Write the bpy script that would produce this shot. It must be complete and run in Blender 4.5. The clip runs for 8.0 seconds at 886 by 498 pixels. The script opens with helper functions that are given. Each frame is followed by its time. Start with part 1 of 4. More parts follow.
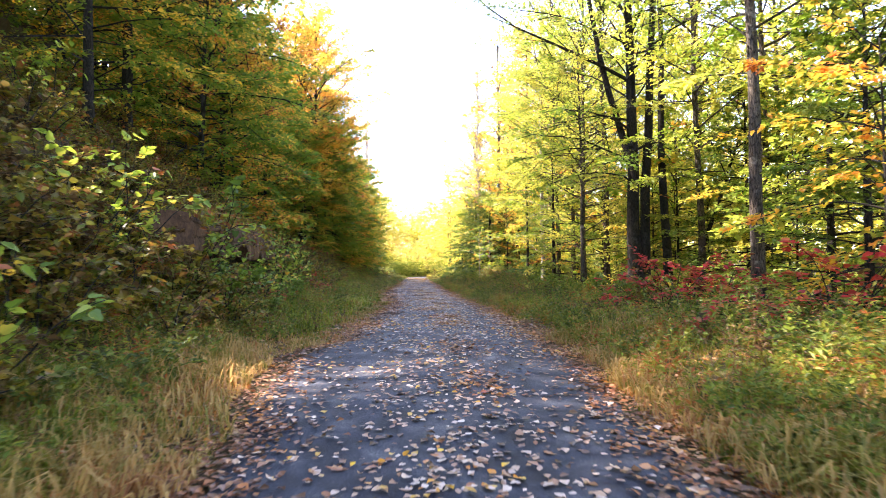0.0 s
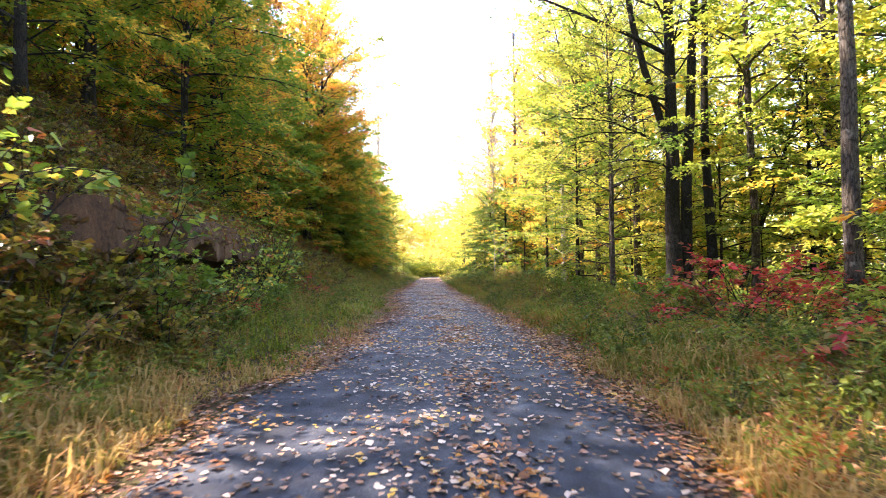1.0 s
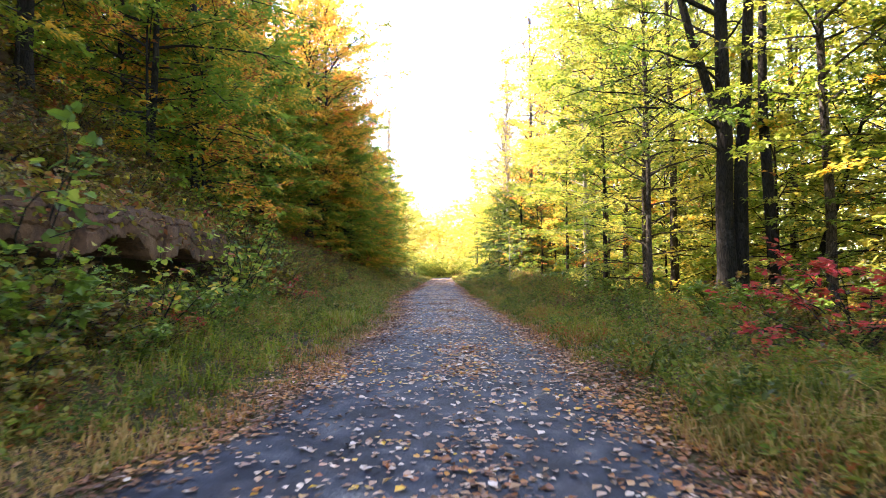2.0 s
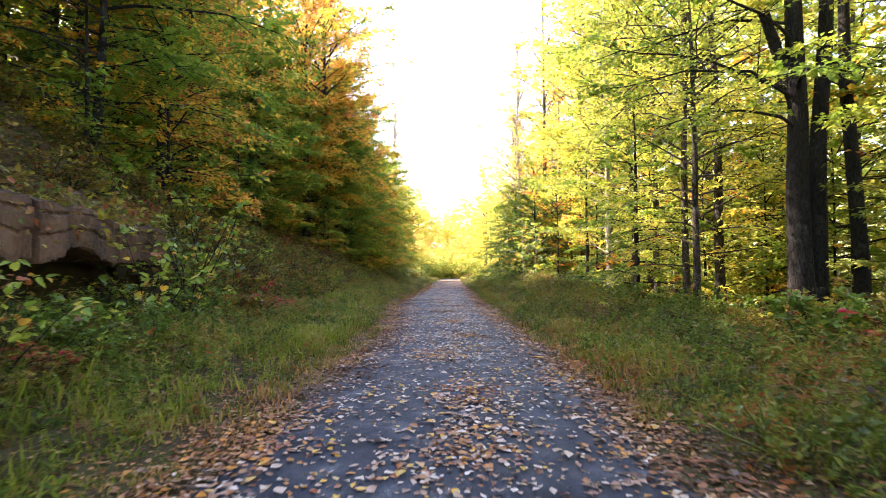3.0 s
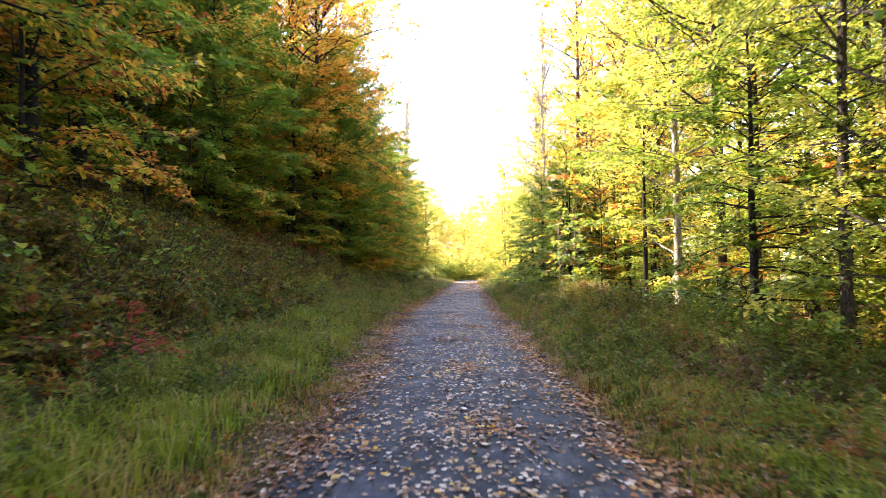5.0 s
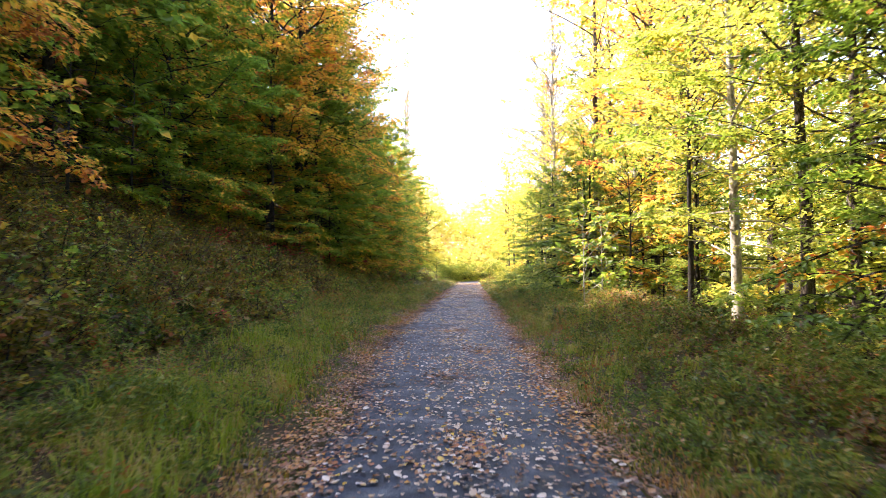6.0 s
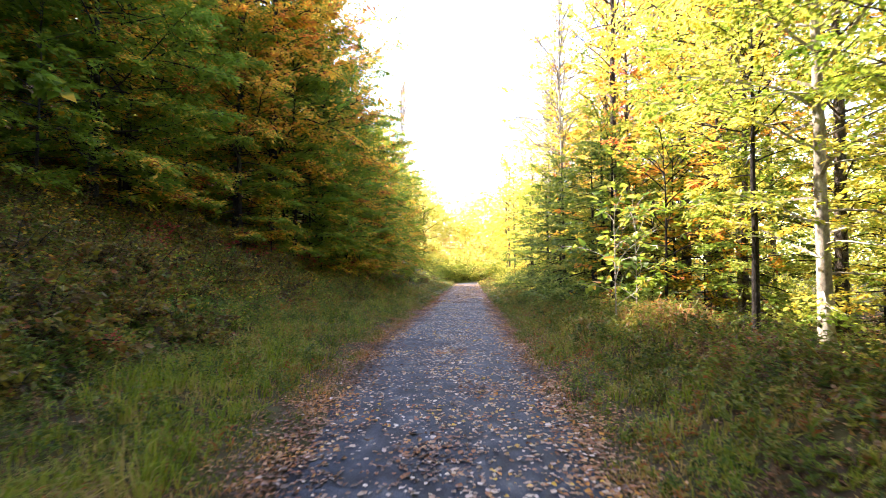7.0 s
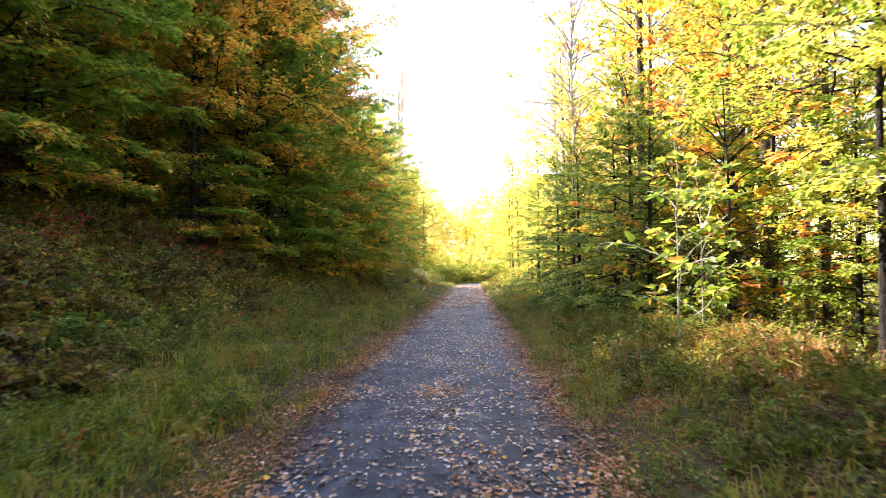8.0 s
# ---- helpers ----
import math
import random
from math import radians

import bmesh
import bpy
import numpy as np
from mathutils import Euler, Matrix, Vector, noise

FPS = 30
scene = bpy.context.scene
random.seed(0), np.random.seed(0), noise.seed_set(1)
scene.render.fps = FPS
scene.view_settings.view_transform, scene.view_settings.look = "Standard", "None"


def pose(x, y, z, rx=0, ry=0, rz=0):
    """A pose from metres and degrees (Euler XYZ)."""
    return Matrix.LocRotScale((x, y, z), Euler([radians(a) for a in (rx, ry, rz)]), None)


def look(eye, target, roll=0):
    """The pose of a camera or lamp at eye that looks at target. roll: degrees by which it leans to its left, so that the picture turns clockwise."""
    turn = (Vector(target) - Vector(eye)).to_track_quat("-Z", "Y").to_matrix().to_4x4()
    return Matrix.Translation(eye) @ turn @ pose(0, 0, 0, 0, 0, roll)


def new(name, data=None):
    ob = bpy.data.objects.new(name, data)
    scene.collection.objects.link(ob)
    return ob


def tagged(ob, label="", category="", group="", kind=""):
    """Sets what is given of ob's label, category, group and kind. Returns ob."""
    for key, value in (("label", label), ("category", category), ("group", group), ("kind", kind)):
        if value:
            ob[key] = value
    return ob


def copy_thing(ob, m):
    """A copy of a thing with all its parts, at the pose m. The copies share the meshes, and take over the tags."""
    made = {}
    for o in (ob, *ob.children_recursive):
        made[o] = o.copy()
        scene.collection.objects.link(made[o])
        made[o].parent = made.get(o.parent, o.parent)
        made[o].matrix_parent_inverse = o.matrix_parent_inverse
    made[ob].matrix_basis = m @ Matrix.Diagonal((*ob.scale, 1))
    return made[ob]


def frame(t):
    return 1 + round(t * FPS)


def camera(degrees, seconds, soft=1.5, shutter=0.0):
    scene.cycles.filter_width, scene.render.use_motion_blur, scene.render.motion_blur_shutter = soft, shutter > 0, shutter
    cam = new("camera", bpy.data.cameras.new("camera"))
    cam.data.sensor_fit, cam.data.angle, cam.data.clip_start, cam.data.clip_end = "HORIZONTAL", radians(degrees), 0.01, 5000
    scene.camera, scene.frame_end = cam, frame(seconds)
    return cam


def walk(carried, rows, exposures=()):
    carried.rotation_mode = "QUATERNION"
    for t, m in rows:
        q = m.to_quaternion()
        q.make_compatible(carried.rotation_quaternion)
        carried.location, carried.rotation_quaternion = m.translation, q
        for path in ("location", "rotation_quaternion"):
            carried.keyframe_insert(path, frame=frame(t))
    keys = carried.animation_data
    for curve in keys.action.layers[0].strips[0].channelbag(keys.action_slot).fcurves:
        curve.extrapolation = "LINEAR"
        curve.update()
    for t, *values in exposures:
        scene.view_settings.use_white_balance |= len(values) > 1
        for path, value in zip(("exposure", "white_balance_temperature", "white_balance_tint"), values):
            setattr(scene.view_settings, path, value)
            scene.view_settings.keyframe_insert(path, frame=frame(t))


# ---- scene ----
cam = camera(71.3, 8.0, soft=0.5, shutter=0.32)
METRES, EYE, TILT, LEAN, TURN = 27.273, 1.15, 0.0, 0.0, -2.5
ROWS = [
    (0.0, 0.0, 0.0, 0.0, 0.03, 2.11, 0.69),
    (0.5, 0.0022, 0.0492, 0.001, 0.71, 2.13, 0.66),
    (1.0, 0.0036, 0.0979, 0.0022, 1.33, 2.13, 0.65),
    (1.5, 0.0054, 0.1496, 0.003, 1.97, 2.14, 0.61),
    (3.0, 0.0067, 0.317, 0.0072, 3.38, 2.21, 0.54),
    (3.5, 0.006, 0.3716, 0.0092, 3.64, 2.19, 0.52),
    (4.0, 0.0054, 0.4303, 0.0109, 4.06, 2.2, 0.52),
    (4.5, 0.0037, 0.4931, 0.0126, 4.6, 2.22, 0.49),
    (6.0, -0.0084, 0.7076, 0.0216, 5.14, 2.19, 0.43),
    (6.5, -0.0115, 0.7771, 0.0239, 5.08, 2.18, 0.41),
    (7.0, -0.015, 0.851, 0.0259, 5.04, 2.2, 0.4),
    (7.5, -0.0182, 0.9261, 0.0283, 5.13, 2.16, 0.38),
    (8.0, -0.0215, 0.9987, 0.03, 5.19, 2.17, 0.36),
]
EXPOSURE = 3.22
walk(cam, [(t, pose(0, 0, EYE, TILT, LEAN, TURN) @ pose(METRES * x, METRES * y, METRES * z, 90 + pitch, roll, yaw)) for t, x, y, z, yaw, pitch, roll in ROWS],
     [(0.0, EXPOSURE, 7200, 25), (8.0, EXPOSURE, 7200, 25)])

# ---- light ----
SUN_EL, SUN_AZ = 47.0, -70.0          # azimuth from the road's direction, to the right
world = bpy.data.worlds.new("sky")
scene.world = world
world.use_nodes = True
wn = world.node_tree.nodes
sky = wn.new("ShaderNodeTexSky")
sky.sky_type = "NISHITA"
sky.sun_disc = False
sky.sun_elevation, sky.sun_rotation = radians(SUN_EL), radians(SUN_AZ % 360)
sky.dust_density = 0.6
wn["Background"].inputs["Strength"].default_value = 0.15
world.node_tree.links.new(sky.outputs[0], wn["Background"].inputs["Color"])
sun_data = bpy.data.lights.new("sun", "SUN")
sun_data.energy, sun_data.angle, sun_data.color = 3.0, radians(0.55), (1.0, 0.93, 0.82)
sun = new("sun", sun_data)
sun_dir = Vector((math.sin(radians(SUN_AZ)) * math.cos(radians(SUN_EL)), math.cos(radians(SUN_AZ)) * math.cos(radians(SUN_EL)), math.sin(radians(SUN_EL))))
sun.matrix_world = look(sun_dir * 80, (0, 0, 0))


# ---- materials ----
def ramp(nodes, stops, interp="LINEAR"):
    r = nodes.new("ShaderNodeValToRGB")
    r.color_ramp.interpolation = interp
    while len(r.color_ramp.elements) < len(stops):
        r.color_ramp.elements.new(0.5)
    for e, (p, c) in zip(r.color_ramp.elements, stops):
        e.position, e.color = p, (*c, 1)
    return r


def noise_node(nt, scale, detail=4.0, rough=0.6, coords="Object"):
    tc = nt.nodes.new("ShaderNodeTexCoord")
    n = nt.nodes.new("ShaderNodeTexNoise")
    n.inputs["Scale"].default_value, n.inputs["Detail"].default_value, n.inputs["Roughness"].default_value = scale, detail, rough
    nt.links.new(tc.outputs[coords], n.inputs["Vector"])
    return n


def maths(nt, op, a, b):
    m = nt.nodes.new("ShaderNodeMath")
    m.operation = op
    for sock, v in zip(m.inputs, (a, b)):
        if isinstance(v, (int, float)):
            sock.default_value = v
        else:
            nt.links.new(v, sock)
    return m.outputs[0]


def leaf_material(name, stops, through_part=0.52, patch=0.7, spread=0.5, rough=0.45, gloss=0.45):
    """Leaves: the colour goes by patches of the crown and leaf by leaf; light passes through."""
    mat = bpy.data.materials.new(name)
    mat.use_nodes = True
    nt = mat.node_tree
    n = nt.nodes
    geo = n.new("ShaderNodeNewGeometry")
    info = n.new("ShaderNodeObjectInfo")
    big = noise_node(nt, patch, 2.0)
    a = maths(nt, "MULTIPLY", geo.outputs["Random Per Island"], spread)
    b = maths(nt, "MULTIPLY", maths(nt, "SUBTRACT", big.outputs["Fac"], 0.5), 2.6)
    c = maths(nt, "MULTIPLY", maths(nt, "SUBTRACT", info.outputs["Random"], 0.5), 0.35)
    f = maths(nt, "ADD", maths(nt, "ADD", a, b), maths(nt, "ADD", c, 0.5 - spread / 2))
    r = ramp(n, stops)
    nt.links.new(f, r.inputs[0])
    bs = n["Principled BSDF"]
    bs.inputs["Roughness"].default_value = rough
    bs.inputs["Specular IOR Level"].default_value = gloss
    tr = n.new("ShaderNodeBsdfTranslucent")
    hs = n.new("ShaderNodeHueSaturation")
    hs.inputs["Saturation"].default_value, hs.inputs["Value"].default_value = 0.97, 1.6
    mix = n.new("ShaderNodeMixShader")
    mix.inputs[0].default_value = through_part
    nt.links.new(r.outputs[0], bs.inputs["Base Color"])
    nt.links.new(r.outputs[0], hs.inputs["Color"])
    nt.links.new(hs.outputs[0], tr.inputs["Color"])
    nt.links.new(bs.outputs[0], mix.inputs[1])
    nt.links.new(tr.outputs[0], mix.inputs[2])
    nt.links.new(mix.outputs[0], n["Material Output"].inputs["Surface"])
    return mat


def solid_material(name, stops, scale=6.0, rough=0.85, bump=0.4, fine=60.0, stretch=None, dist=0.02, spec=0.3):
    """A rough natural surface: coarse stains and fine grain, with relief."""
    mat = bpy.data.materials.new(name)
    mat.use_nodes = True
    nt = mat.node_tree
    n = nt.nodes
    coarse, grain = noise_node(nt, scale, 5.0), noise_node(nt, fine, 6.0, 0.7)
    if stretch:
        for nd in (coarse, grain):
            mp = n.new("ShaderNodeMapping")
            mp.inputs["Scale"].default_value = stretch
            link = nd.inputs["Vector"].links[0]
            src = link.from_socket
            nt.links.new(src, mp.inputs["Vector"])
            nt.links.new(mp.outputs[0], nd.inputs["Vector"])
    f = maths(nt, "ADD", maths(nt, "MULTIPLY", coarse.outputs["Fac"], 0.6), maths(nt, "MULTIPLY", grain.outputs["Fac"], 0.45))
    r = ramp(n, stops)
    nt.links.new(f, r.inputs[0])
    bs = n["Principled BSDF"]
    bs.inputs["Roughness"].default_value = rough
    bs.inputs["Specular IOR Level"].default_value = spec
    nt.links.new(r.outputs[0], bs.inputs["Base Color"])
    bp = n.new("ShaderNodeBump")
    bp.inputs["Strength"].default_value, bp.inputs["Distance"].default_value = bump, dist
    nt.links.new(f, bp.inputs["Height"])
    nt.links.new(bp.outputs[0], bs.inputs["Normal"])
    return mat


GREEN, DEEP, OLIVE = (0.12, 0.2, 0.015), (0.055, 0.105, 0.011), (0.28, 0.25, 0.02)
LIME, YELLOW, GOLD = (0.29, 0.32, 0.045), (0.6, 0.51, 0.085), (0.66, 0.4, 0.035)
ORANGE, RUST, RED, CRIMSON = (0.58, 0.23, 0.028), (0.3, 0.09, 0.022), (0.22, 0.018, 0.02), (0.3, 0.018, 0.042)
BROWN, TAN = (0.09, 0.045, 0.02), (0.36, 0.25, 0.12)
M_green = leaf_material("leaf_green", [(0.0, (0.085, 0.155, 0.013)), (0.4, GREEN), (0.68, (0.17, 0.225, 0.024)), (0.88, OLIVE), (1.0, GOLD)], 0.6)
M_mixed = leaf_material("leaf_mixed", [(0.0, (0.085, 0.155, 0.013)), (0.25, GREEN), (0.42, OLIVE), (0.56, GOLD), (0.78, ORANGE), (1.0, RUST)], 0.6)
M_beech = leaf_material("leaf_beech", [(0.0, GREEN), (0.35, (0.12, 0.2, 0.016)), (0.64, (0.18, 0.25, 0.022)), (0.82, GOLD), (0.96, ORANGE), (1.0, RUST)], 0.6)
M_orange = leaf_material("leaf_orange", [(0.0, GREEN), (0.3, OLIVE), (0.5, GOLD), (0.75, ORANGE), (1.0, RUST)], 0.6)
M_yellow = leaf_material("leaf_yellow", [(0.0, GREEN), (0.35, LIME), (0.65, YELLOW), (0.9, YELLOW), (1.0, GOLD)])
M_lime = leaf_material("leaf_lime", [(0.0, GREEN), (0.3, (0.17, 0.22, 0.03)), (0.65, LIME), (1.0, YELLOW)])
M_limey = leaf_material("leaf_limey", [(0.0, GREEN), (0.3, (0.2, 0.25, 0.03)), (0.6, (0.36, 0.37, 0.04)), (1.0, YELLOW)])
M_dark = leaf_material("leaf_dark", [(0.0, DEEP), (0.6, GREEN), (1.0, LIME)], 0.35)
# haze and glare of distance are put into these paler leaf colours
M_far_hazed = leaf_material("leaf_far_hazed", [(0.0, LIME), (0.35, (0.55, 0.5, 0.08)), (0.7, (0.7, 0.62, 0.18)), (0.9, (0.72, 0.58, 0.22)), (1.0, (0.7, 0.42, 0.2))], 0.55, 0.12, 0.45)
M_red = leaf_material("leaf_red", [(0.0, (0.12, 0.06, 0.02)), (0.2, (0.22, 0.03, 0.02)), (0.4, (0.42, 0.045, 0.03)), (0.55, (0.4, 0.025, 0.045)), (0.75, (0.3, 0.03, 0.02)), (0.9, (0.42, 0.12, 0.03)), (1.0, (0.2, 0.16, 0.03))], 0.5, 0.8, 0.8)
M_bramble = leaf_material("leaf_bramble", [(0.0, (0.05, 0.026, 0.009)), (0.22, (0.12, 0.065, 0.02)), (0.4, (0.085, 0.125, 0.012)), (0.56, (0.15, 0.085, 0.026)), (0.76, (0.24, 0.22, 0.018)), (1.0, (0.22, 0.07, 0.02))], 0.35, 0.9, 0.7, gloss=0.3)
M_vine = leaf_material("leaf_vine", [(0.0, (0.06, 0.11, 0.02)), (0.25, GREEN), (0.45, (0.24, 0.32, 0.03)), (0.68, LIME), (0.85, GOLD), (1.0, RUST)], 0.45, 0.9, 0.8)
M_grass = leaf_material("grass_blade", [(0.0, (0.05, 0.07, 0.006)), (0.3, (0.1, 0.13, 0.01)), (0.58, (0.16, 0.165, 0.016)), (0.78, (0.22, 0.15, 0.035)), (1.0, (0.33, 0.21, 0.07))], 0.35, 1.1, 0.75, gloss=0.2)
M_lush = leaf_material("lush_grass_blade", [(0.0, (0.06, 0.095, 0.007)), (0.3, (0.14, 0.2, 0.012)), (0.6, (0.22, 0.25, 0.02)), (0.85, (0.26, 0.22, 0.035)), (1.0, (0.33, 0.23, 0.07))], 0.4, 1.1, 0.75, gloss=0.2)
M_herb = leaf_material("herb_leaf", [(0.0, (0.035, 0.06, 0.012)), (0.3, (0.085, 0.135, 0.018)), (0.55, (0.14, 0.19, 0.022)), (0.78, (0.22, 0.22, 0.03)), (0.92, (0.3, 0.22, 0.05)), (1.0, RUST)], 0.4, 0.9, 0.75, 0.5, gloss=0.25)
M_dead = leaf_material("dead_stalk", [(0.0, (0.05, 0.025, 0.011)), (0.4, (0.13, 0.06, 0.024)), (0.7, (0.2, 0.105, 0.042)), (1.0, (0.28, 0.18, 0.09))], 0.2, 0.9, 0.8, gloss=0.2)
M_weed = leaf_material("weed_leaf", [(0.0, (0.04, 0.06, 0.012)), (0.38, (0.1, 0.13, 0.018)), (0.65, (0.17, 0.175, 0.026)), (0.85, (0.27, 0.17, 0.035)), (1.0, RUST)], 0.3, gloss=0.2)
M_dry = leaf_material("dry_grass", [(0.0, OLIVE), (0.22, (0.28, 0.14, 0.04)), (0.45, (0.4, 0.21, 0.06)), (0.7, (0.36, 0.12, 0.025)), (1.0, (0.16, 0.055, 0.018))], 0.25, gloss=0.2)
M_rusty = leaf_material("rusty_grass", [(0.0, OLIVE), (0.3, (0.22, 0.15, 0.04)), (0.55, (0.3, 0.15, 0.045)), (0.8, (0.25, 0.09, 0.025)), (1.0, (0.14, 0.05, 0.018))], 0.25)
M_gold_grass = leaf_material("golden_grass", [(0.0, (0.16, 0.15, 0.03)), (0.3, (0.3, 0.2, 0.06)), (0.6, (0.42, 0.27, 0.1)), (0.85, (0.34, 0.17, 0.06)), (1.0, (0.2, 0.08, 0.03))], 0.4, 1.1, 0.75, gloss=0.2)
M_litter = leaf_material("fallen_leaf", [(0.0, BROWN), (0.2, (0.22, 0.1, 0.055)), (0.38, (0.42, 0.26, 0.17)), (0.6, (0.6, 0.49, 0.4)), (0.75, (0.36, 0.2, 0.1)), (0.86, GOLD), (0.94, ORANGE), (1.0, RUST)], 0.12, 0.5, 0.85, 0.42)
M_drift = leaf_material("drift_leaf", [(0.0, (0.09, 0.04, 0.02)), (0.28, (0.22, 0.08, 0.03)), (0.5, (0.33, 0.12, 0.035)), (0.64, (0.42, 0.25, 0.13)), (0.78, (0.4, 0.16, 0.025)), (0.9, ORANGE), (1.0, (0.24, 0.07, 0.035))], 0.12, 0.5, 0.9, 0.5)


def bark_material(name, dark, mid, light, lichen):
    """Furrowed bark with pale lichen patches."""
    mat = solid_material(name, [(0.3, dark), (0.5, mid), (0.68, light)], 5.0, 0.92, 0.6, 30.0, (1, 1, 0.22), 0.03)
    nt = mat.node_tree
    n = nt.nodes
    tc = n.new("ShaderNodeTexCoord")
    mp = n.new("ShaderNodeMapping")
    mp.inputs["Scale"].default_value = (1, 1, 0.16)
    vo = n.new("ShaderNodeTexVoronoi")
    vo.feature = "DISTANCE_TO_EDGE"
    vo.inputs["Scale"].default_value = 27.0
    nt.links.new(tc.outputs["Object"], mp.inputs["Vector"])
    nt.links.new(mp.outputs[0], vo.inputs["Vector"])
    crack = n.new("ShaderNodeMapRange")
    crack.inputs["From Max"].default_value = 0.16
    nt.links.new(vo.outputs["Distance"], crack.inputs["Value"])
    bs = n["Principled BSDF"]
    base = bs.inputs["Base Color"].links[0].from_socket
    m1 = n.new("ShaderNodeMixRGB")
    m1.inputs["Color1"].default_value = (*(c * 0.5 for c in dark), 1)
    nt.links.new(crack.outputs[0], m1.inputs["Fac"])
    nt.links.new(base, m1.inputs["Color2"])
    patch = noise_node(nt, 2.2, 6.0, 0.7)
    pr = n.new("ShaderNodeMapRange")
    pr.inputs["From Min"].default_value, pr.inputs["From Max"].default_value, pr.inputs["To Max"].default_value = 0.55, 0.66, 0.65
    nt.links.new(patch.outputs["Fac"], pr.inputs["Value"])
    m2 = n.new("ShaderNodeMixRGB")
    m2.inputs["Color2"].default_value = (*lichen, 1)
    nt.links.new(pr.outputs[0], m2.inputs["Fac"])
    nt.links.new(m1.outputs[0], m2.inputs["Color1"])
    nt.links.new(m2.outputs[0], bs.inputs["Base Color"])
    bp = n.new("ShaderNodeBump")
    bp.inputs["Strength"].default_value, bp.inputs["Distance"].default_value = 0.7, 0.025
    nt.links.new(crack.outputs[0], bp.inputs["Height"])
    nt.links.new(bs.inputs["Normal"].links[0].from_socket, bp.inputs["Normal"])
    nt.links.new(bp.outputs[0], bs.inputs["Normal"])
    return mat


# M_bark is near black: shade on the great trunk is put into it
M_bark = bark_material("bark", (0.009, 0.008, 0.006), (0.02, 0.017, 0.014), (0.038, 0.033, 0.028), (0.065, 0.07, 0.058))
M_grey = bark_material("grey_bark", (0.025, 0.02, 0.016), (0.075, 0.06, 0.046), (0.15, 0.125, 0.1), (0.24, 0.23, 0.2))
M_pale = solid_material("pale_bark", [(0.35, (0.08, 0.07, 0.055)), (0.5, (0.25, 0.23, 0.19)), (0.65, (0.5, 0.48, 0.42))], 5.0, 0.85, 0.5, 25.0, (1, 1, 0.5), 0.02)
M_ground = solid_material("forest_floor", [(0.3, (0.022, 0.014, 0.006)), (0.48, (0.055, 0.032, 0.012)), (0.58, (0.055, 0.052, 0.012)), (0.8, (0.12, 0.065, 0.024))], 1.2, 0.95, 0.9, 18.0, None, 0.08)
M_road = solid_material("gravel_asphalt", [(0.36, (0.003, 0.004, 0.008)), (0.46, (0.009, 0.012, 0.022)), (0.54, (0.022, 0.028, 0.045)), (0.61, (0.06, 0.067, 0.084)), (0.72, (0.2, 0.2, 0.21))], 2.5, 0.7, 1.0, 70.0, (1, 0.7, 1), 0.02, 0.3)
M_rock = solid_material("sandstone", [(0.36, (0.02, 0.013, 0.009)), (0.48, (0.075, 0.043, 0.027)), (0.58, (0.13, 0.072, 0.042)), (0.8, (0.2, 0.13, 0.08))], 1.6, 0.95, 1.0, 14.0, (1.3, 1.3, 0.9), 0.06)


# ---- mesh helpers ----
def mesh_object(name, verts, faces, mat, parent=None, label="", smooth=False):
    me = bpy.data.meshes.new(name)
    me.from_pydata(verts, [], faces)
    me.materials.append(mat)
    if smooth:
        me.polygons.foreach_set("use_smooth", [True] * len(me.polygons))
    me.update()
    ob = new(name, me)
    if parent:
        ob.parent = parent
    if label:
        tagged(ob, label)
    return ob


def unit(v):
    return v / np.maximum(np.linalg.norm(v, axis=-1, keepdims=True), 1e-9)


def tube(points, radii, sides=8, close=True):
    """A tapered tube along points."""
    P, R = np.asarray(points, float), np.asarray(radii, float)
    T = unit(np.gradient(P, axis=0))
    ref = np.where(np.abs(T[:, 2:3]) > 0.9, np.array([[1.0, 0, 0]]), np.array([[0, 0, 1.0]]))
    U = unit(np.cross(T, ref))
    V = np.cross(T, U)
    for i in range(1, len(P)):            # keep the rings from twisting
        U[i] = unit(U[i - 1] - T[i] * np.dot(U[i - 1], T[i]))
        V[i] = np.cross(T[i], U[i])
    a = np.linspace(0, 2 * np.pi, sides, endpoint=False)
    ring = np.cos(a)[None, :, None] * U[:, None, :] + np.sin(a)[None, :, None] * V[:, None, :]
    verts = (P[:, None, :] + ring * R[:, None, None]).reshape(-1, 3)
    faces = []
    for i in range(len(P) - 1):
        for j in range(sides):
            k = (j + 1) % sides
            faces.append((i * sides + j, i * sides + k, (i + 1) * sides + k, (i + 1) * sides + j))
    if close:
        faces.append(tuple((len(P) - 1) * sides + j for j in range(sides)))
    return verts, faces


def join(pieces):
    verts, faces, base = [], [], 0
    for v, f in pieces:
        verts.append(np.asarray(v))
        faces += [tuple(base + i for i in q) for q in f]
        base += len(v)
    return np.concatenate(verts), faces


LEAF_SHAPES = {"plain": [(0, 0), (0.48, 0.5), (1, 0), (0.48, -0.5)],
               "oval": [(0, 0), (0.28, 0.46), (0.68, 0.36), (1, 0), (0.68, -0.36), (0.28, -0.46)],
               "lobed": [(0, 0), (0.02, 0.4), (0.34, 0.55), (0.46, 0.38), (0.74, 0.34), (1, 0), (0.74, -0.34), (0.46, -0.38), (0.34, -0.55), (0.02, -0.4)]}


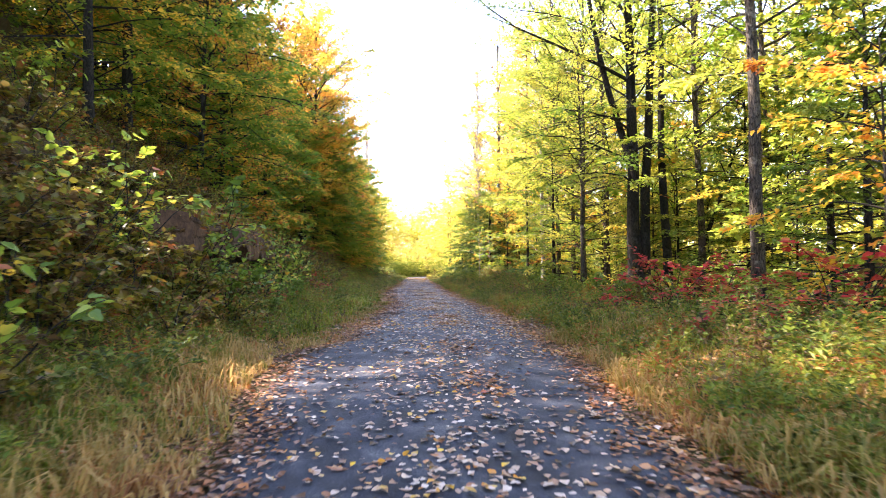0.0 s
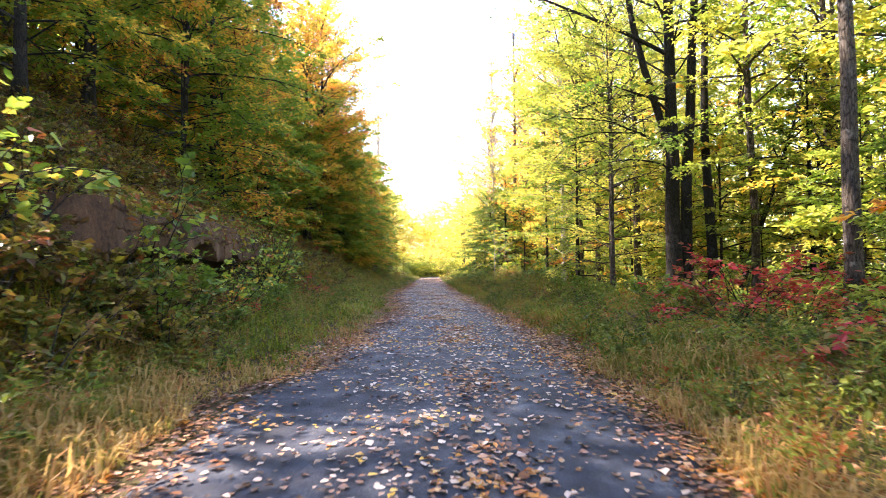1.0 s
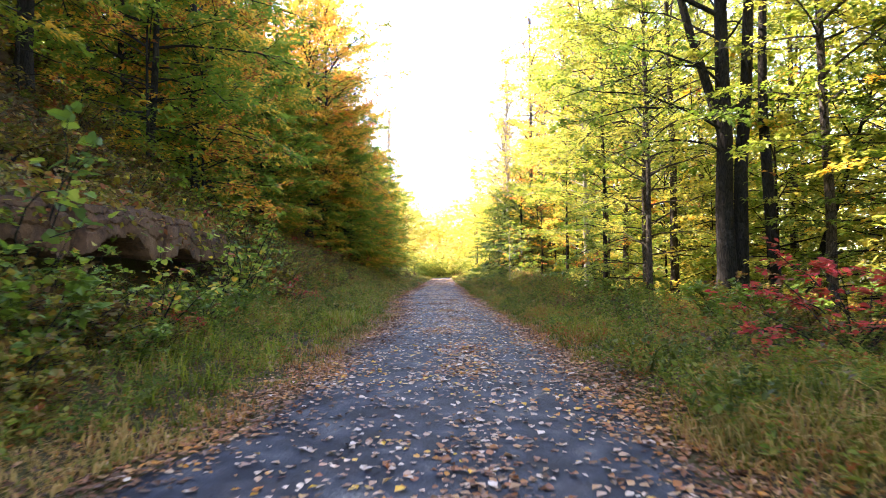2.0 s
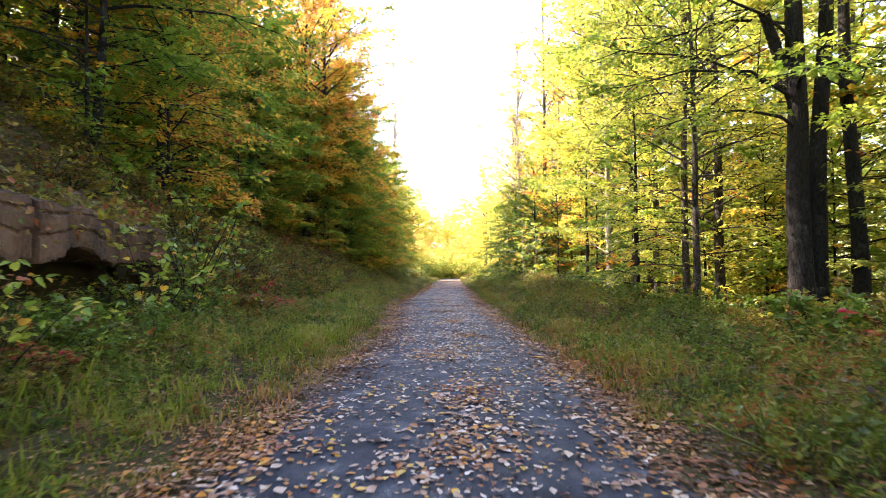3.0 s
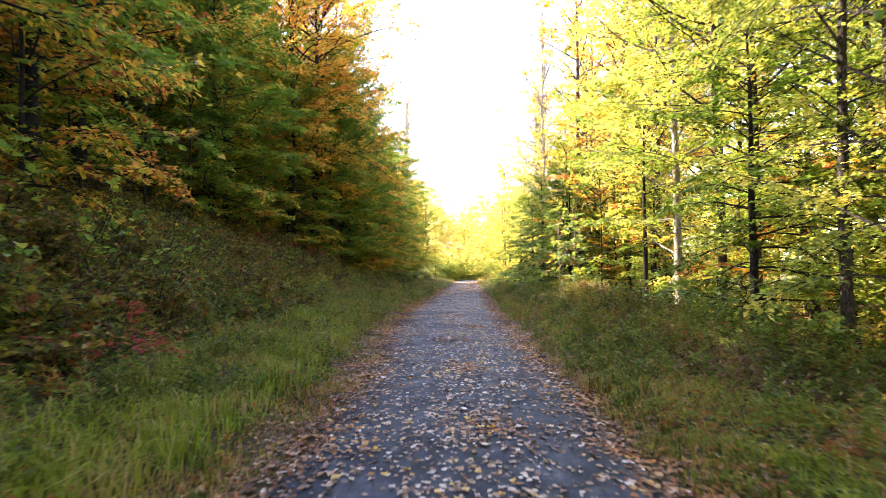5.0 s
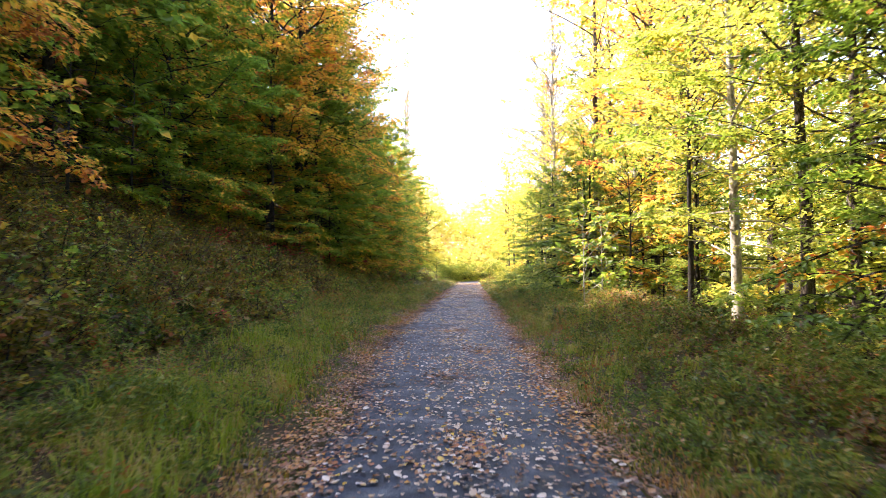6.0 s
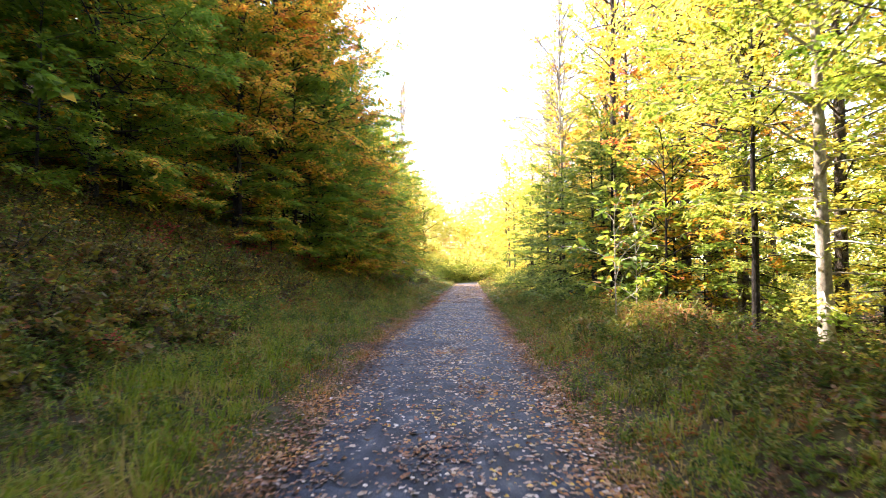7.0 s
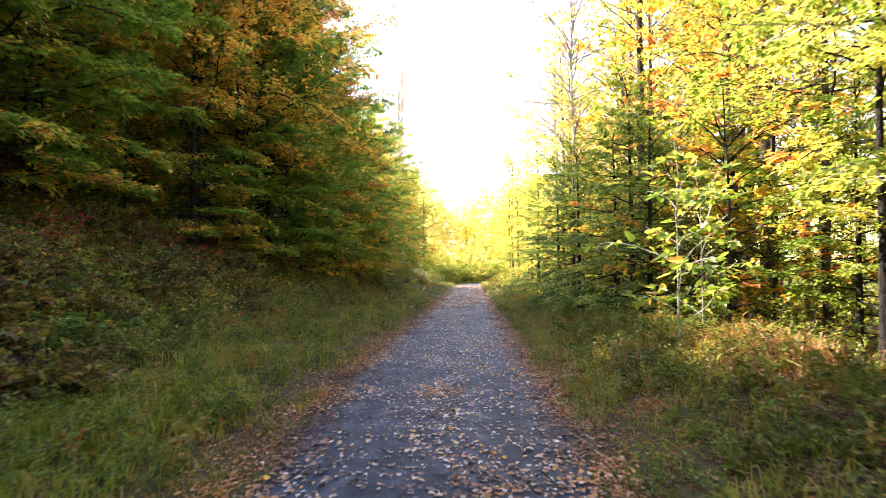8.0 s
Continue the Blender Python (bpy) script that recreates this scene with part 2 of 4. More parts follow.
def leaf_arrays(P, A, N, L, W, fold=0.12, shape="plain"):
    """Folded leaves of one outline at P along A with the upper side N."""
    A = unit(A)
    S = unit(np.cross(N, A))
    N = np.cross(A, S)
    L, W = L[:, None], W[:, None]
    outline = LEAF_SHAPES[shape]
    verts = np.stack([P + A * L * a + S * W * b + N * L * fold * (2 * abs(b)) for a, b in outline], 1).reshape(-1, 3)
    m = len(outline)
    base = np.arange(len(P))[:, None] * m
    faces = np.concatenate([base + [0, k, k + 1] for k in range(1, m - 1)], 1).reshape(-1, 3)
    return verts, faces


def branch_points(rng, start, az, rise, length, n=7, droop=0.25, wander=0.12):
    p, d = np.array(start, float), np.array([math.cos(az) * math.cos(rise), math.sin(az) * math.cos(rise), math.sin(rise)])
    pts = [p.copy()]
    for i in range(n):
        d = unit(d + rng.normal(0, wander, 3) - np.array([0, 0, droop / n]))
        p = p + d * length / n
        pts.append(p.copy())
    return np.array(pts)


def spray(rng, pts, leaf, count, out, spread, flat=0.35, start=0.2):
    """Twigs to both sides of a branch, with leaves along them, lying rather flat."""
    n = len(pts) - 1
    length = np.linalg.norm(np.diff(pts, axis=0), axis=1).sum()
    twigs = max(4, int(count / 9))
    s = start + (1.0 - start) * rng.uniform(0, 1, twigs) ** 0.75
    i = np.minimum((s * n).astype(int), n - 1)
    base = pts[i] + (pts[i + 1] - pts[i]) * (s * n - i)[:, None]
    d = unit(pts[i + 1] - pts[i])
    side = rng.choice([-1.0, 1.0], twigs)[:, None] * unit(np.cross(d, [0, 0, 1.0]))
    td = unit(side * 0.9 + d * rng.uniform(0.2, 1.0, (twigs, 1)) + rng.normal(0, 0.25, (twigs, 3)) * [1, 1, flat * 2])
    tl = length * spread * (1.15 - 0.75 * s) * rng.uniform(0.5, 1.1, twigs)
    per = max(3, int(count / twigs))
    u = rng.uniform(0.05, 1.0, (twigs, per))
    P = base[:, None, :] + td[:, None, :] * (u * tl[:, None])[..., None]
    P[..., 2] -= 0.12 * (u ** 2) * tl[:, None]
    P = P.reshape(-1, 3) + rng.normal(0, leaf * 0.35, (twigs * per, 3)) * [1, 1, 0.6]
    T = np.repeat(td, per, 0)
    S = np.cross(T, [0, 0, 1.0]) * rng.choice([-1.0, 1.0], (len(T), 1))
    A = T * 0.7 + S * 0.8 + rng.normal(0, 0.35, T.shape) + [0, 0, -0.25]
    N = np.array([0, 0, 1.0]) + rng.normal(0, flat, T.shape)
    out.append((P, A, N))
    return [(np.stack([b, b + t * l * 0.9 + [0, 0, -0.1 * l]]), np.array([0.007, 0.002]) * (1 + l)) for b, t, l in zip(base, td, tl)]


def make_tree(seed, name, label, height, radius, mat, leaves, leaf=0.13, crown_from=0.25, reach=3.5, shape=0.9, bark=M_bark,
              branches=46, lean=0.0, rise=0.35, limbs=6, flat=0.35, category="tree", extra=(), forks=(), kind="", top=0.25, outline="plain"):
    """A tree: trunk, its large limbs, fine twigs and a crown of single leaves in flat sprays."""
    rng = np.random.default_rng(seed)
    root = tagged(new(name), label, category, "young trees under the canopy" if name == "sapling" else "trees of the wood", kind)
    az0 = rng.uniform(0, 6.28)
    k = 12
    z = np.linspace(-0.25, height * 0.9, k)
    wob = np.cumsum(rng.normal(0, 0.02 * height / k, (k, 2)), 0)
    wob -= wob[0]
    tp = np.column_stack([wob[:, 0] + lean * z * math.cos(az0), wob[:, 1] + lean * z * math.sin(az0), z])
    f = z / (height * 0.9)
    rad = radius * (1.0 - 0.85 * np.clip(f, 0, 1)) * (1 + 0.55 * np.exp(-np.maximum(z, 0) / (radius * 2.2)))
    pieces = [tube(tp, rad, 10)]
    for faz, fz, ftilt, flen, fr, *off in forks:        # further stems
        ox, oy = off or (0, 0)
        fp = branch_points(rng, (tp[0, 0] + ox, tp[0, 1] + oy, fz), faz, ftilt, flen, 8, -0.25, 0.05)
        pieces.append(tube(fp, np.linspace(fr, fr * 0.25, len(fp)), 9))
    mesh_object("trunk", *join(pieces), bark, root, smooth=True)
    out, twig_tubes, made = [], [], 0
    specs = []
    for b in range(branches):
        h = crown_from + (1 - crown_from) * (b + rng.uniform(0, 1)) / branches
        u = (h - crown_from) / (1 - crown_from)
        r = reach * (shape * math.sin(math.pi * (0.2 + 0.62 * u)) + (1 - shape) * (1 - u)) * rng.uniform(0.65, 1.15) + top
        r = max(r, 0.42 * reach)
        specs.append((h * height * 0.88, b * 2.4 + rng.uniform(-0.5, 0.5), rise * rng.uniform(0.2, 1.5) + 0.15 * u + 0.7 * u ** 2, r))
    specs += list(extra)
    total = sum(s[3] for s in specs)
    order = sorted(range(len(specs)), key=lambda i: -specs[i][3] - (100 if i >= branches else 0))
    big = set(order[:limbs])
    for i, (h, az, ri, r) in enumerate(specs):
        j = min(k - 2, max(0, int((h + 0.25) / (height * 0.9 + 0.25) * (k - 1))))
        w = (h - z[j]) / (z[j + 1] - z[j])
        start = tp[j] + (tp[j + 1] - tp[j]) * w
        pts = branch_points(rng, start, az, ri, r, 7, 0.45)
        br = min(radius * 0.4, 0.009 + 0.0075 * r)
        v, fc = tube(pts, np.linspace(br, 0.006, len(pts)), 5 if i in big else 3, False)
        if i in big:
            mesh_object("limb", v, fc, bark, root, smooth=True)
        else:
            twig_tubes.append((v, fc))
        count = int(leaves * r / total * (1.2 if i >= branches else 1))
        if count > 6:
            for tpts, tr in spray(rng, pts, leaf, count, out, 0.42, flat)[::5]:
                twig_tubes.append(tube(tpts, tr, 3, False))
    if twig_tubes:
        tagged(mesh_object("branchwork", *join(twig_tubes), bark, root), kind="stuff")
    if out:
        P, A, N = (np.concatenate([o[c] for o in out]) for c in range(3))
        L = leaf * rng.uniform(0.7, 1.35, len(P))
        tagged(mesh_object("crown", *leaf_arrays(P, A, N, L, L * rng.uniform(0.5, 0.75, len(P)), 0.12, outline), mat, root), kind="stuff")
    return root


def make_shrub(seed, name, label, height, spread, mat, leaves, leaf=0.08, stems=9, category="shrub", bark=M_bark, flat=0.6, group="", outline="plain", leaf_from=0.12):
    """A shrub: stems from one foot, twigs and leaves."""
    rng = np.random.default_rng(seed)
    root = tagged(new(name), label, category, group or "wild growth beside the lane")
    out, wood = [], []
    for s in range(stems):
        az = s * 2.4 + rng.uniform(-0.6, 0.6)
        L = height * rng.uniform(0.7, 1.15)
        tilt = math.atan2(height, spread * rng.uniform(0.25, 1.1))
        pts = branch_points(rng, (rng.normal(0, 0.06), rng.normal(0, 0.06), -0.1), az, tilt, L, 6, 0.55, 0.16)
        wood.append(tube(pts, np.linspace(0.009 + 0.003 * height, 0.003, len(pts)), 4, False))
        for tpts, tr in spray(rng, pts, leaf, leaves / stems, out, 0.42, flat, leaf_from)[::6]:
            wood.append(tube(tpts, tr * 0.7, 3, False))
    tagged(mesh_object("stemwork", *join(wood), bark, root), kind="stuff")
    P, A, N = (np.concatenate([o[c] for o in out]) for c in range(3))
    L = leaf * rng.uniform(0.6, 1.4, len(P))
    tagged(mesh_object("foliage", *leaf_arrays(P, A, N, L, L * rng.uniform(0.55, 0.9, len(P)), 0.12, outline), mat, root), kind="stuff")
    return root


# ---- ground ----
def smooth(a, b, x):
    t = np.clip((x - a) / (b - a), 0, 1)
    return t * t * (3 - 2 * t)


def rolling(x, y):
    return (np.sin(x * 0.9 + 1.3 * np.sin(y * 0.41)) * np.sin(y * 0.63 + 0.7 * np.sin(x * 0.5)) * 0.6
            + np.sin(x * 2.3 + y * 1.1 + 2 * np.sin(y * 0.9)) * 0.25 + np.sin(y * 2.9 - x * 1.7) * 0.15)


def ledge_x(y):
    return -3.7 - 0.08 * (y - 12.0)


def ground_z(x, y):
    x, y = np.asarray(x, float), np.asarray(y, float)
    d = -x
    foot = 3.3 + 1.2 * smooth(15, 30, y)
    slope = 1.15 - 0.5 * smooth(15, 30, y)
    verge = 0.34 * smooth(1.7, 4.2, d)
    over = np.maximum(d - foot, 0)
    bank = np.where(over < 6, slope * over, slope * 6 + 0.75 * (over - 6))
    bank = 48 * np.tanh(bank / 48)
    cut = smooth(9.4, 11.0, y) * (1 - smooth(18.6, 20.4, y))          # hollow under the ledge
    e = d + ledge_x(y)                                              # depth behind the ledge's lip
    hollow = verge + 0.55 * smooth(-1.2, 0.9, e) + 1.55 * smooth(0.9, 1.4, e) + 0.95 * np.maximum(e - 1.4, 0)
    left = verge + np.where(d > foot, bank, 0)
    left = left * (1 - cut) + np.where(d < 9.5, np.minimum(hollow, left + 1.0), left) * cut
    right = 0.16 * smooth(2.0, 3.6, x) - 0.5 * smooth(5.0, 10.0, x)
    right = right + 0.6 * np.exp(-((x - 4.4) / 1.0) ** 2) * smooth(23, 31, y) * (1 - smooth(39, 47, y))
    z = np.where(x < 0, left, right)
    far = smooth(110, 260, y) * 6.0
    bumps = rolling(x, y) * 0.09 * (smooth(1.8, 3.2, np.abs(x)) + 1.5 * smooth(5, 9, np.abs(x)))
    sink = -0.05 * (1 - smooth(1.5, 2.3, np.abs(x - 0.3)))
    return z + bumps + sink + far


def at_ground(x, y):
    return float(ground_z(x, y))


def grid_object(name, xs, ys, zfun, mat):
    X, Y = np.meshgrid(xs, ys)
    verts = np.stack([X, Y, zfun(X, Y)], -1).reshape(-1, 3)
    nx = len(xs)
    i = (np.arange(len(ys) - 1)[:, None] * nx + np.arange(nx - 1)).reshape(-1, 1)
    return mesh_object(name, verts, np.concatenate([i, i + 1, i + nx + 1, i + nx], 1), mat, smooth=True)


gx = np.concatenate([np.linspace(-900, -60, 12), np.linspace(-50, -13, 20), np.linspace(-12, 12, 97), np.linspace(13, 50, 20), np.linspace(60, 900, 12)])
gy = np.concatenate([np.linspace(-500, -40, 8), np.linspace(-30, 70, 201), np.linspace(72, 160, 30), np.linspace(180, 1500, 12)])
ground = tagged(grid_object("ground", gx, gy, ground_z, M_ground), "brown forest floor with leaf litter rising into a bank", "ground", "", "structure")


EDGE_Y = [-30, 2, 4, 6.5, 8.5, 9.5, 10.5, 12.5, 16, 18, 22, 27, 29, 32, 36, 41, 50, 132]
EDGE_L = [-1.3, -1.15, -1.2, -1.65, -1.85, -1.65, -1.28, -1.05, -1.0, -0.9, -0.78, -0.9, -1.12, -1.38, -1.6, -1.75, -1.6, -1.6]
EDGE_R = [1.6, 1.6, 1.65, 1.95, 2.05, 2.08, 2.1, 2.1, 2.15, 2.15, 2.05, 1.9, 1.82, 1.8, 1.75, 1.7, 1.75, 1.84]


def road_edges(y):
    """The lane narrows and widens; its crumbling edges waver."""
    y = np.asarray(y, float)
    l, r = (sum(np.interp(y + d, EDGE_Y, e) for d in (-0.8, 0.0, 0.8)) / 3 for e in (EDGE_L, EDGE_R))
    return l + 0.05 * np.sin(y * 1.9) + 0.04 * np.sin(y * 4.3), r + 0.05 * np.sin(y * 1.6 + 2) + 0.04 * np.sin(y * 4.7)


def road_mesh():
    ys = np.concatenate([np.linspace(-30, 60, 181), np.linspace(61, 132, 48)])
    l, r = road_edges(ys)
    u = np.linspace(0, 1, 15)
    X = l[:, None] + (r - l)[:, None] * u
    Y = np.repeat(ys[:, None], len(u), 1)
    crown = 0.035 * (1 - (2 * u - 1) ** 2) - 0.05 * (np.abs(2 * u - 1) > 0.97) - 0.012 * np.exp(-((np.abs(2 * u - 1) - 0.5) / 0.18) ** 2)
    Z = smooth(110, 260, Y) * 6.0 + crown[None, :]
    nx = len(u)
    i = (np.arange(len(ys) - 1)[:, None] * nx + np.arange(nx - 1)).reshape(-1, 1)
    return np.stack([X, Y, Z], -1).reshape(-1, 3), np.concatenate([i, i + 1, i + nx + 1, i + nx], 1)


road = tagged(mesh_object("road", *road_mesh(), M_road, smooth=True), "dark gravelled asphalt lane strewn with fallen leaves", "road", "", "structure")


# ---- rock ledge ----
def rock_ledge():
    """Blocks of one bed side by side: a weathered face, broken lips above dark hollows."""
    rng = np.random.default_rng(5)
    root = tagged(new("rock_ledge"), "brown overhanging sandstone ledge in the bank", "rock")
    face = [(-0.06, 0.0), (-0.01, 0.015), (0.0, 0.1), (0.0, 0.25), (-0.005, 0.4), (-0.03, 0.43), (-0.028, 0.46), (-0.005, 0.49), (0.0, 0.62), (-0.005, 0.75), (-0.05, 0.78), (-0.05, 0.81), (-0.03, 0.84), (-0.04, 0.95), (-0.22, 1.01)]
    prof = np.array([(-2.2, 0.16), (-1.1, 0.12), (-0.5, 0.07)] + face + [(-0.9, 1.08), (-2.2, 1.15)])
    m = len(prof)
    for y0, y1, dx0, lo, lift in [(10.5, 12.7, -0.1, 1.5, 0.1), (12.72, 15.3, 0.03, 1.5, 0.32), (15.32, 17.5, -0.03, 1.5, 0.16), (17.52, 19.3, -0.08, 1.55, 0.05)]:
        n = 48
        y = np.linspace(y0, y1, n)
        v = np.linspace(0, 1, n)
        front = ledge_x(y) + dx0 + 0.05 * np.sin(y * 2.1) + 0.03 * np.sin(y * 5.7 + 1) - 0.25 * (np.maximum(v - 0.93, 0) / 0.07) ** 2
        bottom = lo + lift * np.maximum(np.sin(v * 3.6), 0) ** 1.5 + np.repeat(rng.normal(0, 0.03, n // 6), 6) + rng.normal(0, 0.012, n)
        topz = 2.16 + 0.07 * np.sin(y * 0.9) + 0.04 * np.sin(y * 3.1) + rng.normal(0, 0.015, n)
        verts = np.zeros((n, m, 3))
        for j, (dx, f) in enumerate(prof):
            z = bottom + (topz - bottom) * f
            rough = 0.028 * rolling(y * 2.1 + 7, z * 3.0) + 0.012 * rolling(y * 9.0, z * 11.0 + 3)
            verts[:, j, 0] = front + dx + (rough if dx > -0.4 else 0)
            verts[:, j, 1] = y
            verts[:, j, 2] = z + 0.02 * rolling(y * 4.0 + j, y * 2.0)
        faces = [(i * m + j, i * m + j + 1, (i + 1) * m + j + 1, (i + 1) * m + j) for i in range(n - 1) for j in range(m - 1)]
        faces += [(i * m + m - 1, i * m, (i + 1) * m, (i + 1) * m + m - 1) for i in range(n - 1)]
        faces += [tuple(range(m - 1, -1, -1)), tuple((n - 1) * m + j for j in range(m))]
        mesh_object("stone_block", verts.reshape(-1, 3), faces, M_rock, root)
    return root


rock_ledge()


# ---- kinds of trees and shrubs ----
def place(proto, x, y, turn=0.0, size=1.0, sink=0.0, tilt=0.0, tilt_y=0.0):
    return copy_thing(proto, pose(x, y, at_ground(x, y) - sink, tilt, tilt_y, turn) @ Matrix.Scale(size, 4))


first_use = {}


def put(proto, x, y, turn=0.0, size=1.0, sink=0.0, tilt=0.0, tilt_y=0.0):
    """The kind itself at its first place, copies after that."""
    if proto.name not in first_use:
        first_use[proto.name] = True
        proto.matrix_basis = pose(x, y, at_ground(x, y) - sink, tilt, tilt_y, turn) @ Matrix.Scale(size, 4)
        return proto
    ob = place(proto, x, y, turn, 1.0, sink, tilt, tilt_y)
    ob.matrix_basis = pose(x, y, at_ground(x, y) - sink, tilt, tilt_y, turn) @ Matrix.Scale(size, 4)
    return ob


# trees close to the lane, with fine leaves
beech = make_tree(11, "tree", "beech tree with layered green leaves turning gold", 15, 0.17, M_green, 22000, 0.15, 0.06, 5.2, branches=60, rise=0.25)
beech_b = make_tree(12, "tree", "leaning beech tree with layered green leaves", 13, 0.14, M_green, 22000, 0.15, 0.05, 5.4, branches=56, lean=0.05, rise=0.2)
low_beech = make_tree(45, "tree", "beech with dense low boughs of green and gold leaves", 12, 0.13, M_beech, 25000, 0.15, 0.03, 4.4, branches=64, rise=0.12, flat=0.22, shape=0.55)
maple = make_tree(13, "tree", "maple tree turning orange over green", 17, 0.2, M_mixed, 21000, 0.155, 0.1, 5.4, branches=60, rise=0.45)
maple_b = make_tree(14, "tree", "tall maple tree with orange and gold leaves", 18, 0.2, M_orange, 21000, 0.155, 0.15, 5.4, branches=60, rise=0.5)
yellow = make_tree(15, "tree", "tall slender tree with yellow autumn leaves", 19, 0.125, M_limey, 14500, 0.115, 0.25, 4.6, rise=0.55, bark=M_grey)
yellow_b = make_tree(16, "tree", "woodland tree with yellow green leaves", 15, 0.13, M_lime, 15000, 0.11, 0.15, 4.4, rise=0.35, bark=M_grey)
yellow_c = make_tree(17, "tree", "tall straight tree with high golden yellow crown", 21, 0.16, M_lime, 13500, 0.12, 0.35, 5.0, rise=0.65, bark=M_grey)
# trees further in, with coarser leaves
back_green = make_tree(22, "tree", "woodland tree with dark green leaves", 17, 0.18, M_green, 3900, 0.35, 0.1, 5.0, branches=44, rise=0.4)
back_mixed = make_tree(23, "tree", "woodland tree with green and orange leaves", 18, 0.2, M_mixed, 3900, 0.35, 0.15, 5.0, branches=44, rise=0.5)
back_yellow = make_tree(24, "tree", "woodland tree with bright yellow leaves", 19, 0.17, M_yellow, 6000, 0.2, 0.12, 5.0, branches=44, rise=0.5, bark=M_grey)
back_lime = make_tree(25, "tree", "woodland tree with lime yellow leaves", 16, 0.15, M_limey, 6000, 0.19, 0.08, 4.6, branches=44, rise=0.35, bark=M_grey)
back_orange = make_tree(26, "tree", "tall woodland tree with orange leaves", 23, 0.22, M_orange, 6500, 0.22, 0.3, 5.2, branches=44, rise=0.6, bark=M_grey)
far_yellow = make_tree(27, "tree", "distant round tree with yellow leaves paled as by haze", 16, 0.2, M_far_hazed, 2400, 0.62, 0.04, 6.0, branches=40, rise=0.5, limbs=2, top=1.2)
far_lime = make_tree(28, "tree", "distant round tree with lime yellow leaves paled as by haze", 14, 0.2, M_far_hazed, 2400, 0.62, 0.03, 6.0, branches=40, rise=0.45, limbs=2, top=1.2)
understory_g = make_tree(29, "sapling", "young beech with flat layers of green leaves", 6.5, 0.06, M_beech, 3100, 0.16, 0.05, 3.0, branches=26, limbs=3, rise=0.15, flat=0.25)
understory = make_tree(18, "sapling", "young beech with flat layers of lime leaves", 6.0, 0.05, M_lime, 3100, 0.15, 0.05, 2.8, branches=26, limbs=3, rise=0.12, flat=0.25)
understory_b = make_tree(19, "sapling", "young beech with flat layers of yellow leaves", 7.5, 0.06, M_yellow, 3100, 0.15, 0.1, 3.0, branches=26, limbs=3, rise=0.1, flat=0.25)
understory_o = make_tree(30, "sapling", "young tree with orange autumn leaves", 6.0, 0.05, M_orange, 2600, 0.15, 0.2, 2.4, branches=24, limbs=3, rise=0.15, flat=0.3)
conifer = make_tree(20, "tree", "dark green layered young tree beside the lane", 9.0, 0.12, M_dark, 9000, 0.13, 0.05, 3.2, shape=0.35, branches=50, rise=0.1, flat=0.25)
bare = make_tree(21, "tree", "tall pale tree nearly bare of leaves", 22, 0.13, M_orange, 3000, 0.13, 0.3, 4.5, bark=M_pale, branches=150, rise=0.7, limbs=14)
# the great double tree whose limbs reach over the lane
# M_dark here: green leaves, with the shade on the boughs put into the colour
great = make_tree(40, "tree", "great dark three-stemmed tree with limbs over the lane", 20, 0.25, M_dark, 14000, 0.12, 0.4, 5.5, rise=0.7, limbs=9,
                  forks=[(0.2, -0.2, 1.535, 17, 0.2, 0.42, 0.1), (0.1, -0.2, 1.52, 15, 0.17, 1.1, -0.25), (2.9, 5.0, 1.4, 11, 0.13)],
                  extra=[(8.0, 3.0, 0.62, 8.6), (5.2, 2.8, 0.3, 4.6), (5.0, 3.3, 0.34, 4.4), (4.4, 3.7, 0.3, 3.8), (5.5, 0.4, 0.5, 5.0), (5.2, 4.3, 0.35, 4.2), (6.2, 3.9, 0.4, 4.4), (6.6, 2.6, 0.4, 4.2)])
tall_bare = make_tree(41, "tree", "tall dark straight tree with thin upper crown", 22, 0.2, M_orange, 1500, 0.16, 0.5, 4.0, rise=0.7, limbs=8, branches=40,
                      extra=[(9.4, 2.95, 0.6, 5.6)], bark=M_grey)
leaning = make_tree(42, "tree", "slim leaning tree with a bent dark stem", 9, 0.11, M_lime, 2500, 0.14, 0.55, 2.6, rise=0.5, limbs=3, branches=18)
spotted = make_tree(43, "tree", "slender pale mottled tree with layered yellow leaves", 15, 0.15, M_yellow, 20000, 0.11, 0.12, 4.2, bark=M_pale, rise=0.2, flat=0.3)
snag = make_tree(44, "sapling", "pale slender sapling with a few broad yellow leaves", 3.0, 0.02, M_vine, 140, 0.17, 0.15, 1.1, bark=M_pale, branches=14, limbs=4, rise=0.6, flat=0.6, outline="lobed")
bramble = make_shrub(31, "bramble", "brown and green bramble thicket on the bank", 1.0, 0.9, M_bramble, 800, 0.07, 13, outline="oval")
bramble_b = make_shrub(32, "dry_bramble", "tangled dry bramble with few green leaves", 0.8, 1.1, M_bramble, 760, 0.09, 12)
bush = make_shrub(33, "bush", "leafy dark green roadside bush", 1.3, 1.0, M_dark, 900, 0.11, 12)
vine = make_shrub(34, "vine", "climbing vine with broad yellow green leaves", 1.7, 0.9, M_vine, 200, 0.115, 9, outline="lobed")
red_shrub = make_shrub(35, "red_shrub", "crimson sumac shrub beside the lane", 1.6, 1.5, M_red, 620, 0.085, 12, flat=0.35, outline="oval", leaf_from=0.4)
lime_bush = make_shrub(36, "bush", "low bush with lime green leaves", 1.2, 1.2, M_lime, 900, 0.11, 11)
thicket = make_shrub(38, "bush", "tall tangled thicket at the edge of the wood", 2.6, 1.8, M_lime, 1500, 0.13, 14)
